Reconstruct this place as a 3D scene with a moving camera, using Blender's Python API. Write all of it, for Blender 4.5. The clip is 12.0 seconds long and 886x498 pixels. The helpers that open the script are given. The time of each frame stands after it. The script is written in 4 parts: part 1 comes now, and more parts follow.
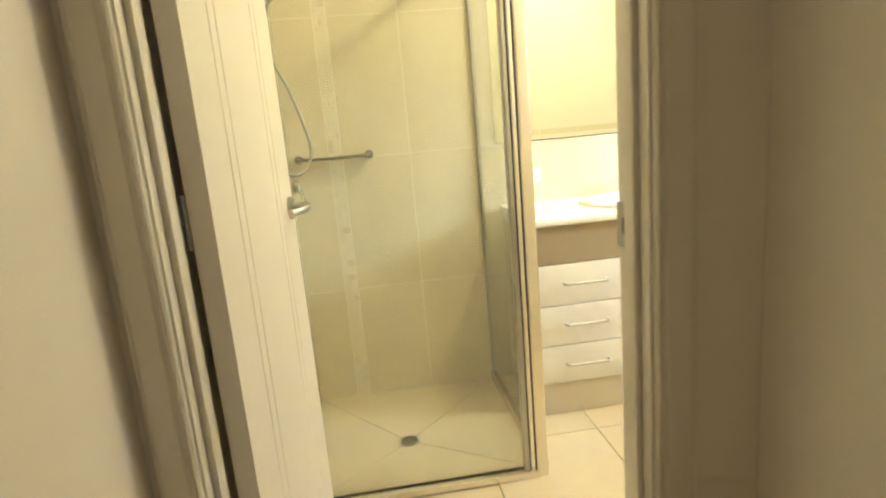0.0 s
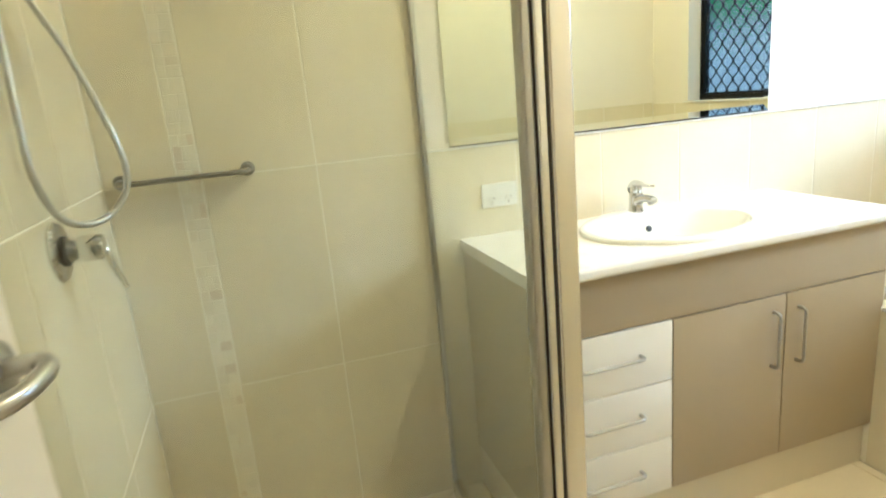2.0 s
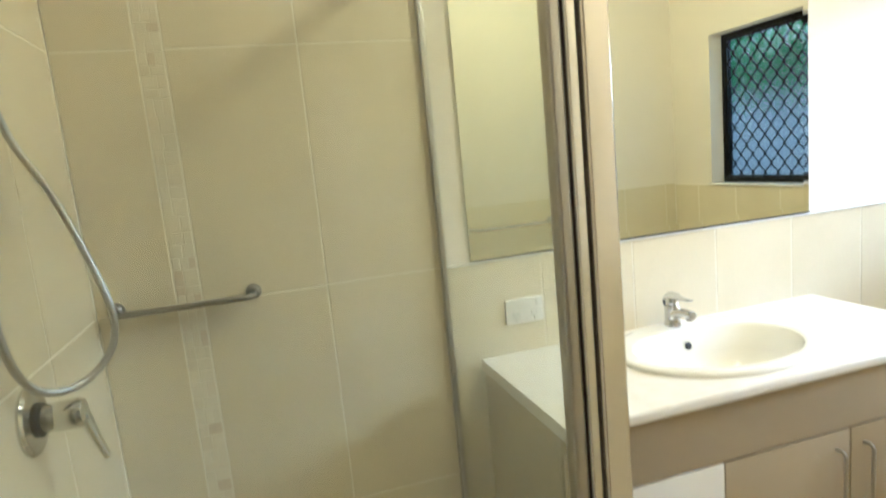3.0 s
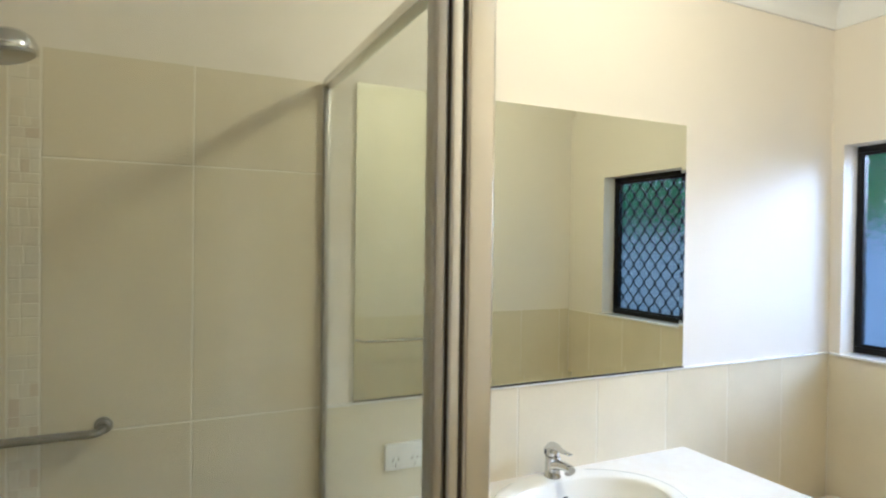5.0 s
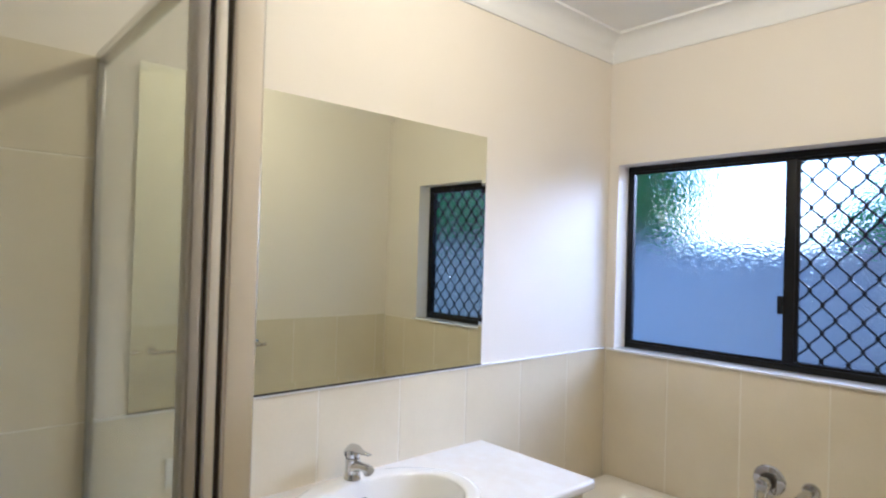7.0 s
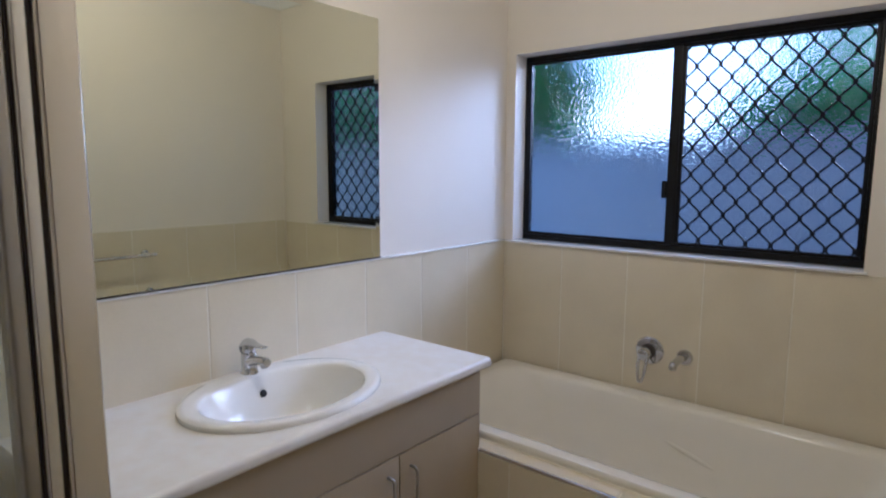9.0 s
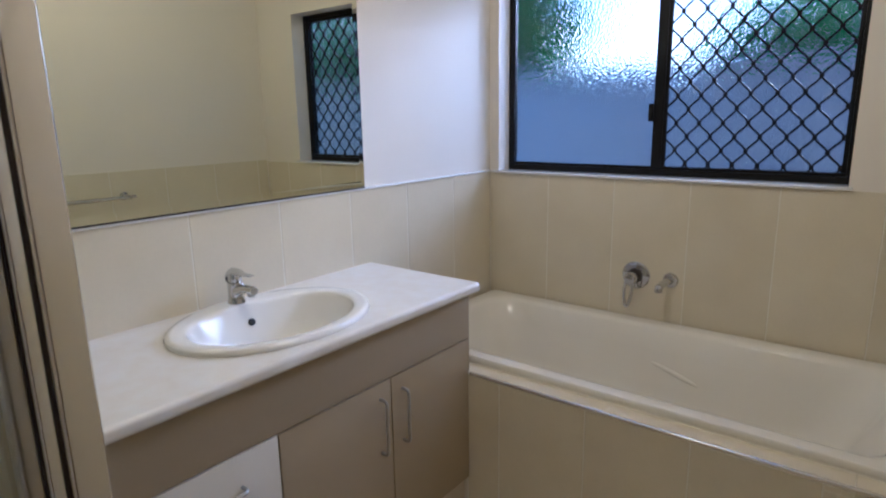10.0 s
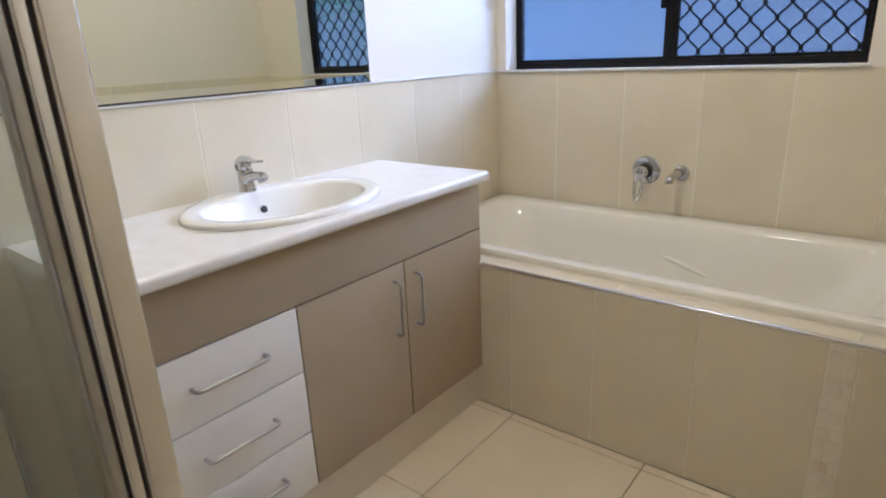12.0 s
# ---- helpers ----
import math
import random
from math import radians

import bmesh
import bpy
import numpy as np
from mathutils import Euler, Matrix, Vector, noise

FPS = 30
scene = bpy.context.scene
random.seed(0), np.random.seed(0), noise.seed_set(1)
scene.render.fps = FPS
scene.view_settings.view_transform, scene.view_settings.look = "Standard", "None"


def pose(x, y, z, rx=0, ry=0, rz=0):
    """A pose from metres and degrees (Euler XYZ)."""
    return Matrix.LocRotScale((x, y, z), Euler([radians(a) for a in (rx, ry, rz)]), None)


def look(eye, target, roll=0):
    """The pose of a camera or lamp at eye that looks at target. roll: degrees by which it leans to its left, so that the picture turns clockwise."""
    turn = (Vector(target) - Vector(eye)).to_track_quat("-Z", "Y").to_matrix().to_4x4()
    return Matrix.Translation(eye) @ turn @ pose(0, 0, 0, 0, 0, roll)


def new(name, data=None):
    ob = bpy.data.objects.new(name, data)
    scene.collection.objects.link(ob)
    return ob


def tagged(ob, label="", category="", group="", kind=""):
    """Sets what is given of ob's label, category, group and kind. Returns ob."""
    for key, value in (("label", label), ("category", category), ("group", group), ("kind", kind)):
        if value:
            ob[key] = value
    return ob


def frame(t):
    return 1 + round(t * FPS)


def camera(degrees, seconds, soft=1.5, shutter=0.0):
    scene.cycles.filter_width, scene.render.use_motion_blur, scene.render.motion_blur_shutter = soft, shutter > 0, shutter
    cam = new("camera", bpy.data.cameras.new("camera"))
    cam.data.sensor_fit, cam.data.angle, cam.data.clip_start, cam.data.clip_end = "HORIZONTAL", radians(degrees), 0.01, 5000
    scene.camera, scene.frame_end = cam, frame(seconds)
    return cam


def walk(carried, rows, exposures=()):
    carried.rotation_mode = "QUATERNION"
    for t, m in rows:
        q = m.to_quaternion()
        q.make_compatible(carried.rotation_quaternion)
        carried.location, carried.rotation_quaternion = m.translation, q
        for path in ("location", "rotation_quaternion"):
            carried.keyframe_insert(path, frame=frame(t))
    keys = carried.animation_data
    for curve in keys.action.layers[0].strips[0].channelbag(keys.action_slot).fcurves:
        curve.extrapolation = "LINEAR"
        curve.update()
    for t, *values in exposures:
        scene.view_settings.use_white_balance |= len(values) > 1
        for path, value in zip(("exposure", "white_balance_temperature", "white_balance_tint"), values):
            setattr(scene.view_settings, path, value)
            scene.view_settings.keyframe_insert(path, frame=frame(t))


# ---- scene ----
cam = camera(73.4, 12.0, soft=2.0, shutter=0.5)
PATH = [
    (0, (0.146, 0.101, 1.279), (0.386, 2.04, 0.851), -4.9),
    (0.5, (0.141, 0.402, 1.272), (0.375, 2.333, 0.809), -5.0),
    (1, (0.13, 0.689, 1.269), (0.475, 2.593, 0.762), -5.2),
    (1.5, (0.115, 0.928, 1.272), (0.597, 2.8, 0.759), -5.7),
    (2, (0.196, 1.114, 1.285), (0.763, 2.969, 0.797), -5.3),
    (2.5, (0.241, 1.225, 1.33), (0.818, 3.092, 0.904), -5.0),
    (3, (0.243, 1.271, 1.43), (0.793, 3.171, 1.133), -5.5),
    (3.5, (0.245, 1.285, 1.496), (0.83, 3.192, 1.342), -3.9),
    (3.7, (0.232, 1.306, 1.539), (0.853, 3.203, 1.416), -2.5),
    (5.5, (0.32, 1.286, 1.57), (1.294, 3.032, 1.579), 0.9),
    (6, (0.327, 1.286, 1.56), (1.437, 2.949, 1.592), 1.2),
    (6.5, (0.353, 1.265, 1.561), (1.571, 2.852, 1.588), 1.7),
    (7, (0.368, 1.259, 1.542), (1.701, 2.749, 1.564), 1.7),
    (9, (0.432, 1.247, 1.458), (1.961, 2.509, 1.199), 0.3),
    (9.5, (0.436, 1.253, 1.427), (1.969, 2.487, 1.073), -0.3),
    (10, (0.439, 1.251, 1.388), (1.971, 2.46, 0.954), -1.0),
    (10.5, (0.433, 1.251, 1.353), (1.949, 2.448, 0.835), -1.9),
    (11, (0.425, 1.245, 1.312), (1.932, 2.428, 0.741), -2.5),
    (11.5, (0.416, 1.244, 1.266), (1.905, 2.429, 0.648), -2.6),
    (12, (0.396, 1.238, 1.233), (1.869, 2.436, 0.603), -2.6),
]
walk(cam, [(t, look(e, g, r)) for t, e, g, r in PATH], exposures=[(0, 3.35, 5110, 2), (0.5, 3.23, 4910, 3), (1, 3.2, 4810, 3), (1.5, 3.15, 4660, 2), (2, 3.0, 4540, 2), (2.5, 2.75, 4460, 3), (3.5, 2.49, 4500, 7), (5.5, 2.07, 4310, 11), (6.5, 1.99, 4310, 13), (7, 1.95, 4310, 19), (9, 1.28, 4210, 22), (10.5, 1.51, 4220, 21), (12, 2.07, 4220, 20)])

# world: soft overcast daylight outside
world = bpy.data.worlds.new("world")
scene.world = world
world.use_nodes = True
wn = world.node_tree
sky = wn.nodes.new("ShaderNodeTexSky")
sky.sky_type = 'NISHITA'
sky.sun_disc = False
sky.sun_elevation = radians(20)
sky.sun_rotation = radians(112)
wn.links.new(sky.outputs[0], wn.nodes["Background"].inputs[0])
wn.nodes["Background"].inputs[1].default_value = 0.15
sun = new("sun", bpy.data.lights.new("sun", 'SUN'))
sun.data.energy, sun.data.angle, sun.data.color = 0.62, radians(28), (1.0, 1.0, 0.99)
sun.matrix_world = look((0, 0, 0), (-math.cos(radians(20)) * math.sin(radians(112)), -math.cos(radians(20)) * math.cos(radians(112)), -math.sin(radians(20))))
LAMP = (1.50, 1.94, 2.500)
lamp = new("ceiling_bulb", bpy.data.lights.new("ceiling_bulb", 'POINT'))
lamp.data.energy, lamp.data.color, lamp.data.shadow_soft_size = 9.0, (1.0, 0.715, 0.32), 0.09
lamp.location = LAMP
# added unseen area lamp before the solid right hall wall, a warm fill
far = new("hall_fill", bpy.data.lights.new("hall_fill", 'AREA'))
far.data.shape, far.data.size, far.data.size_y, far.data.energy, far.data.color = 'RECTANGLE', 0.7, 1.9, 0.60, (1.0, 0.715, 0.39)
far.matrix_world = look((0.765, -0.75, 1.1), (-0.3, -0.45, 1.1))

# ---------------------------------------------------------------- materials


def mat(name, a, b=None, scale=6.0, rough=0.5, bump=0.0, bump_scale=60.0, metal=0.0, rand=0.0, fine=0.15, coat=0.0):
    """A principled material: two tones in large soft patches, fine grain, bump, a tone shift from object to object."""
    m = bpy.data.materials.new(name)
    m.use_nodes = True
    nt = m.node_tree
    n, lk = nt.nodes, nt.links
    p = n["Principled BSDF"]
    b = b or tuple(v * 0.93 for v in a)
    geo = n.new("ShaderNodeNewGeometry")
    big = n.new("ShaderNodeTexNoise")
    big.inputs["Scale"].default_value, big.inputs["Detail"].default_value = scale, 4.0
    small = n.new("ShaderNodeTexNoise")
    small.inputs["Scale"].default_value, small.inputs["Detail"].default_value = bump_scale, 3.0
    lk.new(geo.outputs["Position"], big.inputs["Vector"])
    lk.new(geo.outputs["Position"], small.inputs["Vector"])
    ramp = n.new("ShaderNodeMapRange")
    ramp.inputs["From Min"].default_value, ramp.inputs["From Max"].default_value = 0.22, 0.78
    lk.new(big.outputs["Fac"], ramp.inputs["Value"])
    mix = n.new("ShaderNodeMix")
    mix.data_type = 'RGBA'
    mix.inputs[6].default_value, mix.inputs[7].default_value = (*a, 1), (*b, 1)
    lk.new(ramp.outputs["Result"], mix.inputs[0])
    hsv = n.new("ShaderNodeHueSaturation")
    lk.new(mix.outputs[2], hsv.inputs["Color"])
    val = n.new("ShaderNodeMath")
    val.operation = 'MULTIPLY_ADD'
    lk.new(small.outputs["Fac"], val.inputs[0])
    val.inputs[1].default_value, val.inputs[2].default_value = fine, 1.0 - fine / 2
    last = val.outputs[0]
    if rand:
        info = n.new("ShaderNodeObjectInfo")
        add = n.new("ShaderNodeMath")
        add.operation = 'MULTIPLY_ADD'
        lk.new(info.outputs["Random"], add.inputs[0])
        add.inputs[1].default_value = rand
        lk.new(last, add.inputs[2])
        last = add.outputs[0]
    lk.new(last, hsv.inputs["Value"])
    lk.new(hsv.outputs["Color"], p.inputs["Base Color"])
    rr = n.new("ShaderNodeMath")
    rr.operation = 'MULTIPLY_ADD'
    lk.new(big.outputs["Fac"], rr.inputs[0])
    rr.inputs[1].default_value, rr.inputs[2].default_value = rough * 0.12, rough * 0.94
    lk.new(rr.outputs[0], p.inputs["Roughness"])
    p.inputs["Metallic"].default_value = metal
    p.inputs["Coat Weight"].default_value = coat
    if bump:
        bn = n.new("ShaderNodeBump")
        bn.inputs["Strength"].default_value, bn.inputs["Distance"].default_value = bump, 0.002
        lk.new(small.outputs["Fac"], bn.inputs["Height"])
        lk.new(bn.outputs[0], p.inputs["Normal"])
    return m


def glass(name, color, rough, ior=1.45, bump=0.0, bump_scale=90.0):
    m = bpy.data.materials.new(name)
    m.use_nodes = True
    n, lk = m.node_tree.nodes, m.node_tree.links
    p = n["Principled BSDF"]
    p.inputs["Base Color"].default_value = (*color, 1)
    p.inputs["Roughness"].default_value = rough
    p.inputs["IOR"].default_value = ior
    p.inputs["Transmission Weight"].default_value = 1.0
    if bump:
        geo = n.new("ShaderNodeNewGeometry")
        vor = n.new("ShaderNodeTexVoronoi")
        vor.feature = 'SMOOTH_F1'
        vor.inputs["Scale"].default_value = bump_scale
        vor.inputs["Smoothness"].default_value = 0.6
        lk.new(geo.outputs["Position"], vor.inputs["Vector"])
        bn = n.new("ShaderNodeBump")
        bn.inputs["Strength"].default_value, bn.inputs["Distance"].default_value = bump, 0.004
        lk.new(vor.outputs["Distance"], bn.inputs["Height"])
        lk.new(bn.outputs[0], p.inputs["Normal"])
    return m


def sheet_glass(name, tint, film):
    """Thin clear glass: straight transmission with a tint, and a gloss that grows towards grazing views."""
    m = bpy.data.materials.new(name)
    m.use_nodes = True
    n, lk = m.node_tree.nodes, m.node_tree.links
    n.remove(n["Principled BSDF"])
    tr, gl, mx = n.new("ShaderNodeBsdfTransparent"), n.new("ShaderNodeBsdfGlossy"), n.new("ShaderNodeMixShader")
    tr.inputs["Color"].default_value = (*tint, 1)
    gl.inputs["Roughness"].default_value = 0.03
    lw, pw, sc = n.new("ShaderNodeLayerWeight"), n.new("ShaderNodeMath"), n.new("ShaderNodeMath")
    lw.inputs["Blend"].default_value = 0.5
    pw.operation, sc.operation = 'POWER', 'MULTIPLY_ADD'
    pw.inputs[1].default_value = 5.0
    sc.inputs[1].default_value, sc.inputs[2].default_value = 0.90, 0.022
    lk.new(lw.outputs["Facing"], pw.inputs[0])
    lk.new(pw.outputs[0], sc.inputs[0])
    lk.new(sc.outputs[0], mx.inputs[0])
    lk.new(tr.outputs[0], mx.inputs[1])
    lk.new(gl.outputs[0], mx.inputs[2])
    # a thin dried film of soap, in streaks and cloudy patches
    geo, mp, no, rg = n.new("ShaderNodeNewGeometry"), n.new("ShaderNodeMapping"), n.new("ShaderNodeTexNoise"), n.new("ShaderNodeMapRange")
    mp.inputs["Scale"].default_value = (5.0, 5.0, 2.0)
    no.inputs["Scale"].default_value, no.inputs["Detail"].default_value = 1.5, 5.0
    rg.inputs["From Min"].default_value, rg.inputs["From Max"].default_value = 0.25, 0.75
    rg.inputs["To Min"].default_value, rg.inputs["To Max"].default_value = film * 0.5, film * 1.5
    df, veil = n.new("ShaderNodeBsdfDiffuse"), n.new("ShaderNodeMixShader")
    df.inputs["Color"].default_value = (0.78, 0.82, 0.78, 1)
    lk.new(geo.outputs["Position"], mp.inputs["Vector"])
    lk.new(mp.outputs[0], no.inputs["Vector"])
    lk.new(no.outputs["Fac"], rg.inputs["Value"])
    lk.new(rg.outputs["Result"], veil.inputs[0])
    lk.new(mx.outputs[0], veil.inputs[1])
    lk.new(df.outputs[0], veil.inputs[2])
    lk.new(veil.outputs[0], n["Material Output"].inputs["Surface"])
    return m


def leaf(name, a, through_light):
    """Leaves: half of the light is thrown back, half shines through."""
    m = mat(name, a, tuple(v * 1.5 for v in a), 4.0, 0.8, rand=0.1, fine=0.4)
    n, lk = m.node_tree.nodes, m.node_tree.links
    tl, mx = n.new("ShaderNodeBsdfTranslucent"), n.new("ShaderNodeMixShader")
    tl.inputs["Color"].default_value = (*through_light, 1)
    mx.inputs[0].default_value = 0.5
    lk.new(n["Principled BSDF"].outputs[0], mx.inputs[1])
    lk.new(tl.outputs[0], mx.inputs[2])
    lk.new(mx.outputs[0], n["Material Output"].inputs["Surface"])
    return m


def glow(name, color, strength):
    m = bpy.data.materials.new(name)
    m.use_nodes = True
    p = m.node_tree.nodes["Principled BSDF"]
    p.inputs["Base Color"].default_value = (0.8, 0.8, 0.8, 1)
    p.inputs["Emission Color"].default_value = (*color, 1)
    p.inputs["Emission Strength"].default_value = strength
    return m


M_TILE = mat("beige_wall_tile", (0.73, 0.66, 0.49), (0.67, 0.60, 0.435), 5.0, 0.21, 0.06, 120.0, rand=0.05, fine=0.06)
M_GROUT = mat("pale_grout", (0.83, 0.785, 0.66), None, 20.0, 0.8, 0.3, 200.0)
M_FLOOR = mat("cream_floor_tile", (0.72, 0.63, 0.46), (0.65, 0.56, 0.40), 4.0, 0.16, 0.05, 90.0, rand=0.04, fine=0.08)
M_FGROUT = mat("brown_floor_grout", (0.36, 0.30, 0.22), None, 20.0, 0.9, 0.3, 200.0)
M_SGROUT = mat("sand_floor_grout", (0.64, 0.57, 0.44), None, 20.0, 0.9, 0.3, 200.0)
M_PAINT = mat("cream_wall_paint", (0.80, 0.745, 0.65), (0.785, 0.73, 0.635), 2.0, 0.55, 0.06, 180.0, fine=0.03)
M_CEIL = mat("white_ceiling_paint", (0.83, 0.83, 0.82), (0.81, 0.81, 0.80), 2.0, 0.6, 0.05, 180.0, fine=0.03)
M_TRIM = mat("cream_gloss_trim", (0.76, 0.71, 0.62), None, 3.0, 0.35, 0.05, 90.0, fine=0.04)
M_DOOR = mat("cream_door_paint", (0.79, 0.74, 0.65), (0.77, 0.72, 0.63), 2.5, 0.38, 0.05, 120.0, fine=0.03)
M_MOSAIC = [mat("mosaic_cream", (0.74, 0.685, 0.545), (0.70, 0.645, 0.505), 40.0, 0.35, 0.2, 160.0, rand=0.08),
            mat("mosaic_sand", (0.71, 0.65, 0.51), (0.68, 0.61, 0.47), 40.0, 0.35, 0.2, 160.0, rand=0.08),
            mat("mosaic_tan", (0.66, 0.57, 0.43), (0.62, 0.53, 0.40), 40.0, 0.35, 0.2, 160.0, rand=0.08)]
M_CHROME = mat("polished_chrome", (0.62, 0.62, 0.62), (0.60, 0.60, 0.61), 30.0, 0.07, 0.0, metal=1.0, fine=0.03)
M_STEEL = mat("brushed_steel", (0.48, 0.47, 0.45), None, 30.0, 0.30, 0.05, 300.0, metal=1.0, fine=0.05)
M_SHELF = mat("dull_grey_steel", (0.30, 0.29, 0.27), None, 30.0, 0.32, 0.05, 300.0, metal=1.0, fine=0.05)
M_ALU = mat("champagne_aluminium", (0.82, 0.785, 0.71), (0.80, 0.765, 0.69), 8.0, 0.20, 0.0, 300.0, metal=0.85, fine=0.02)
M_BRIGHT = mat("bright_aluminium", (0.82, 0.81, 0.79), None, 8.0, 0.22, 0.03, 300.0, metal=1.0, fine=0.04)
M_SEAL = mat("dark_rubber_seal", (0.05, 0.04, 0.035), None, 30.0, 0.6)
M_WHITE = mat("white_ceramic", (0.84, 0.82, 0.77), (0.83, 0.81, 0.76), 5.0, 0.10, 0.0, fine=0.01, coat=0.4)
M_BATH = mat("cream_white_acrylic", (0.85, 0.81, 0.71), (0.84, 0.80, 0.70), 4.0, 0.10, 0.0, fine=0.01, coat=0.3)
M_TOP = mat("pale_laminate", (0.82, 0.80, 0.76), (0.77, 0.72, 0.64), 24.0, 0.25, 0.0, 45.0, fine=0.02)
M_TAUPE = mat("taupe_laminate", (0.415, 0.342, 0.228), (0.395, 0.326, 0.214), 3.0, 0.36, 0.05, 260.0, fine=0.05)
M_DRAWER = mat("cream_laminate", (0.80, 0.76, 0.67), (0.78, 0.74, 0.65), 3.0, 0.33, 0.05, 260.0, fine=0.03)
M_KICK = mat("beige_kickboard", (0.74, 0.67, 0.53), None, 3.0, 0.4, 0.05, 200.0, fine=0.05)
M_DARK = mat("dark_gap", (0.03, 0.025, 0.02), None, 10.0, 0.8)
M_PLASTIC = mat("white_plastic", (0.82, 0.81, 0.77), None, 10.0, 0.3, 0.0, fine=0.02)
M_BLACK = mat("black_powder_coat", (0.005, 0.005, 0.006), (0.007, 0.007, 0.008), 20.0, 0.45, 0.05, 400.0, fine=0.1)
M_BLACK.node_tree.nodes["Principled BSDF"].inputs["Specular IOR Level"].default_value = 0.25
M_SILL = mat("glossy_sill_tile", (0.86, 0.855, 0.83), None, 5.0, 0.10, 0.0, 120.0, fine=0.03)
M_MIRROR = mat("mirror_silver", (0.80, 0.82, 0.69), (0.80, 0.82, 0.69), 1.0, 0.0, 0.0, metal=1.0, fine=0.0)
M_GLASS = sheet_glass("clear_screen_glass", (0.975, 0.986, 0.97), 0.05)
M_OBSC = glass("obscure_window_glass", (0.95, 0.98, 0.99), 0.10, 1.40, 0.55, 110.0)
M_LAMP = glow("lamp_diffuser", (1.0, 0.80, 0.50), 1.5)
M_FENCE = mat("blue_grey_steel_fence", (0.30, 0.315, 0.345), (0.275, 0.29, 0.32), 3.0, 0.5, 0.05, 80.0)
M_LEAF = leaf("green_leaves", (0.03, 0.14, 0.035), (0.04, 0.33, 0.06))
M_BARK = mat("grey_bark", (0.20, 0.16, 0.12), (0.14, 0.11, 0.08), 12.0, 0.8, 0.6, 60.0)
M_GROUND = mat("pale_gravel_ground", (0.34, 0.31, 0.27), (0.27, 0.25, 0.21), 6.0, 0.9, 0.6, 80.0)
M_CARPET = mat("brown_hall_carpet", (0.36, 0.26, 0.16), (0.30, 0.22, 0.13), 8.0, 0.95, 0.8, 400.0, fine=0.4)
M_WATER_DARK = mat("dark_overflow_hole", (0.01, 0.01, 0.01), None, 10.0, 0.5)

# ---------------------------------------------------------------- mesh helpers


def bx(bm, x0, x1, y0, y1, z0, z1):
    """Adds a box; returns its faces."""
    v = [bm.verts.new((x, y, z)) for z in (z0, z1) for y in (y0, y1) for x in (x0, x1)]
    return [bm.faces.new([v[i] for i in f]) for f in ((0, 2, 3, 1), (4, 5, 7, 6), (0, 1, 5, 4), (2, 6, 7, 3), (0, 4, 6, 2), (1, 3, 7, 5))]


def box(x0, x1, y0, y1, z0, z1, bev=0.0, seg=2):
    bm = bmesh.new()
    bx(bm, x0, x1, y0, y1, z0, z1)
    if bev:
        bmesh.ops.bevel(bm, geom=bm.edges[:], offset=bev, segments=seg, affect='EDGES', profile=0.6)
    return bm


def loft(bm, rings, close=True, cap=True):
    """Skins a list of rings, each a list of points."""
    vs = [[bm.verts.new(p) for p in r] for r in rings]
    k = len(vs[0])
    for a, b in zip(vs, vs[1:]):
        for i in range(k if close else k - 1):
            j = (i + 1) % k
            bm.faces.new((a[i], a[j], b[j], b[i]))
    if cap:
        bm.faces.new(vs[0][::-1])
        bm.faces.new(vs[-1])
    return vs


def tube(bm, pts, r, n=12):
    """A round tube along points; r is one radius or one for each point."""
    pts = [Vector(p) for p in pts]
    rs = r if isinstance(r, (list, tuple)) else [r] * len(pts)
    side = None
    rings = []
    for i, p in enumerate(pts):
        d = (pts[min(i + 1, len(pts) - 1)] - pts[max(i - 1, 0)]).normalized()
        if side is None:
            side = d.orthogonal().normalized()
        side = (side - d * side.dot(d)).normalized()
        up = d.cross(side)
        rings.append([p + (side * math.cos(a) + up * math.sin(a)) * rs[i] for a in (2 * math.pi * k / n for k in range(n))])
    loft(bm, rings)


def turned(bm, c, axis, prof, n=24):
    """A turned shape: prof is (distance along the axis, radius) pairs."""
    axis = Vector(axis).normalized()
    u = axis.orthogonal().normalized()
    w = axis.cross(u)
    loft(bm, [[Vector(c) + axis * d + (u * math.cos(a) + w * math.sin(a)) * max(q, 0.0004) for a in (2 * math.pi * k / n for k in range(n))] for d, q in prof])


def curve(pts, steps=8):
    """Points along a smooth curve through pts."""
    pts = [Vector(p) for p in pts]
    ext = [pts[0] * 2 - pts[1]] + pts + [pts[-1] * 2 - pts[-2]]
    out = []
    for i in range(1, len(ext) - 2):
        a, b, c, d = ext[i - 1:i + 3]
        for s in range(steps):
            t = s / steps
            out.append(0.5 * ((2 * b) + (c - a) * t + (2 * a - 5 * b + 4 * c - d) * t * t + (3 * b - a - 3 * c + d) * t ** 3))
    out.append(pts[-1])
    return out


def finish(bm, name, material, smooth=True):
    bmesh.ops.recalc_face_normals(bm, faces=bm.faces[:])
    me = bpy.data.meshes.new(name)
    bm.to_mesh(me)
    bm.free()
    me.materials.append(material)
    if smooth:
        me.shade_smooth()
        me.set_sharp_from_angle(angle=radians(38))
    return me


def thing(name, base, label, category, group="", kind=""):
    ob = new(name)
    ob.location = base
    ob.empty_display_size = 0.05
    return tagged(ob, label, category, group, kind)


def part(name, bm, material, parent=None, label="", smooth=True):
    ob = new(name, finish(bm, name, material, smooth))
    if parent:
        ob.parent = parent
        if parent.type == 'EMPTY':
            ob.matrix_parent_inverse = Matrix.Translation(-parent.location)
    if label:
        ob["label"] = label
    return ob


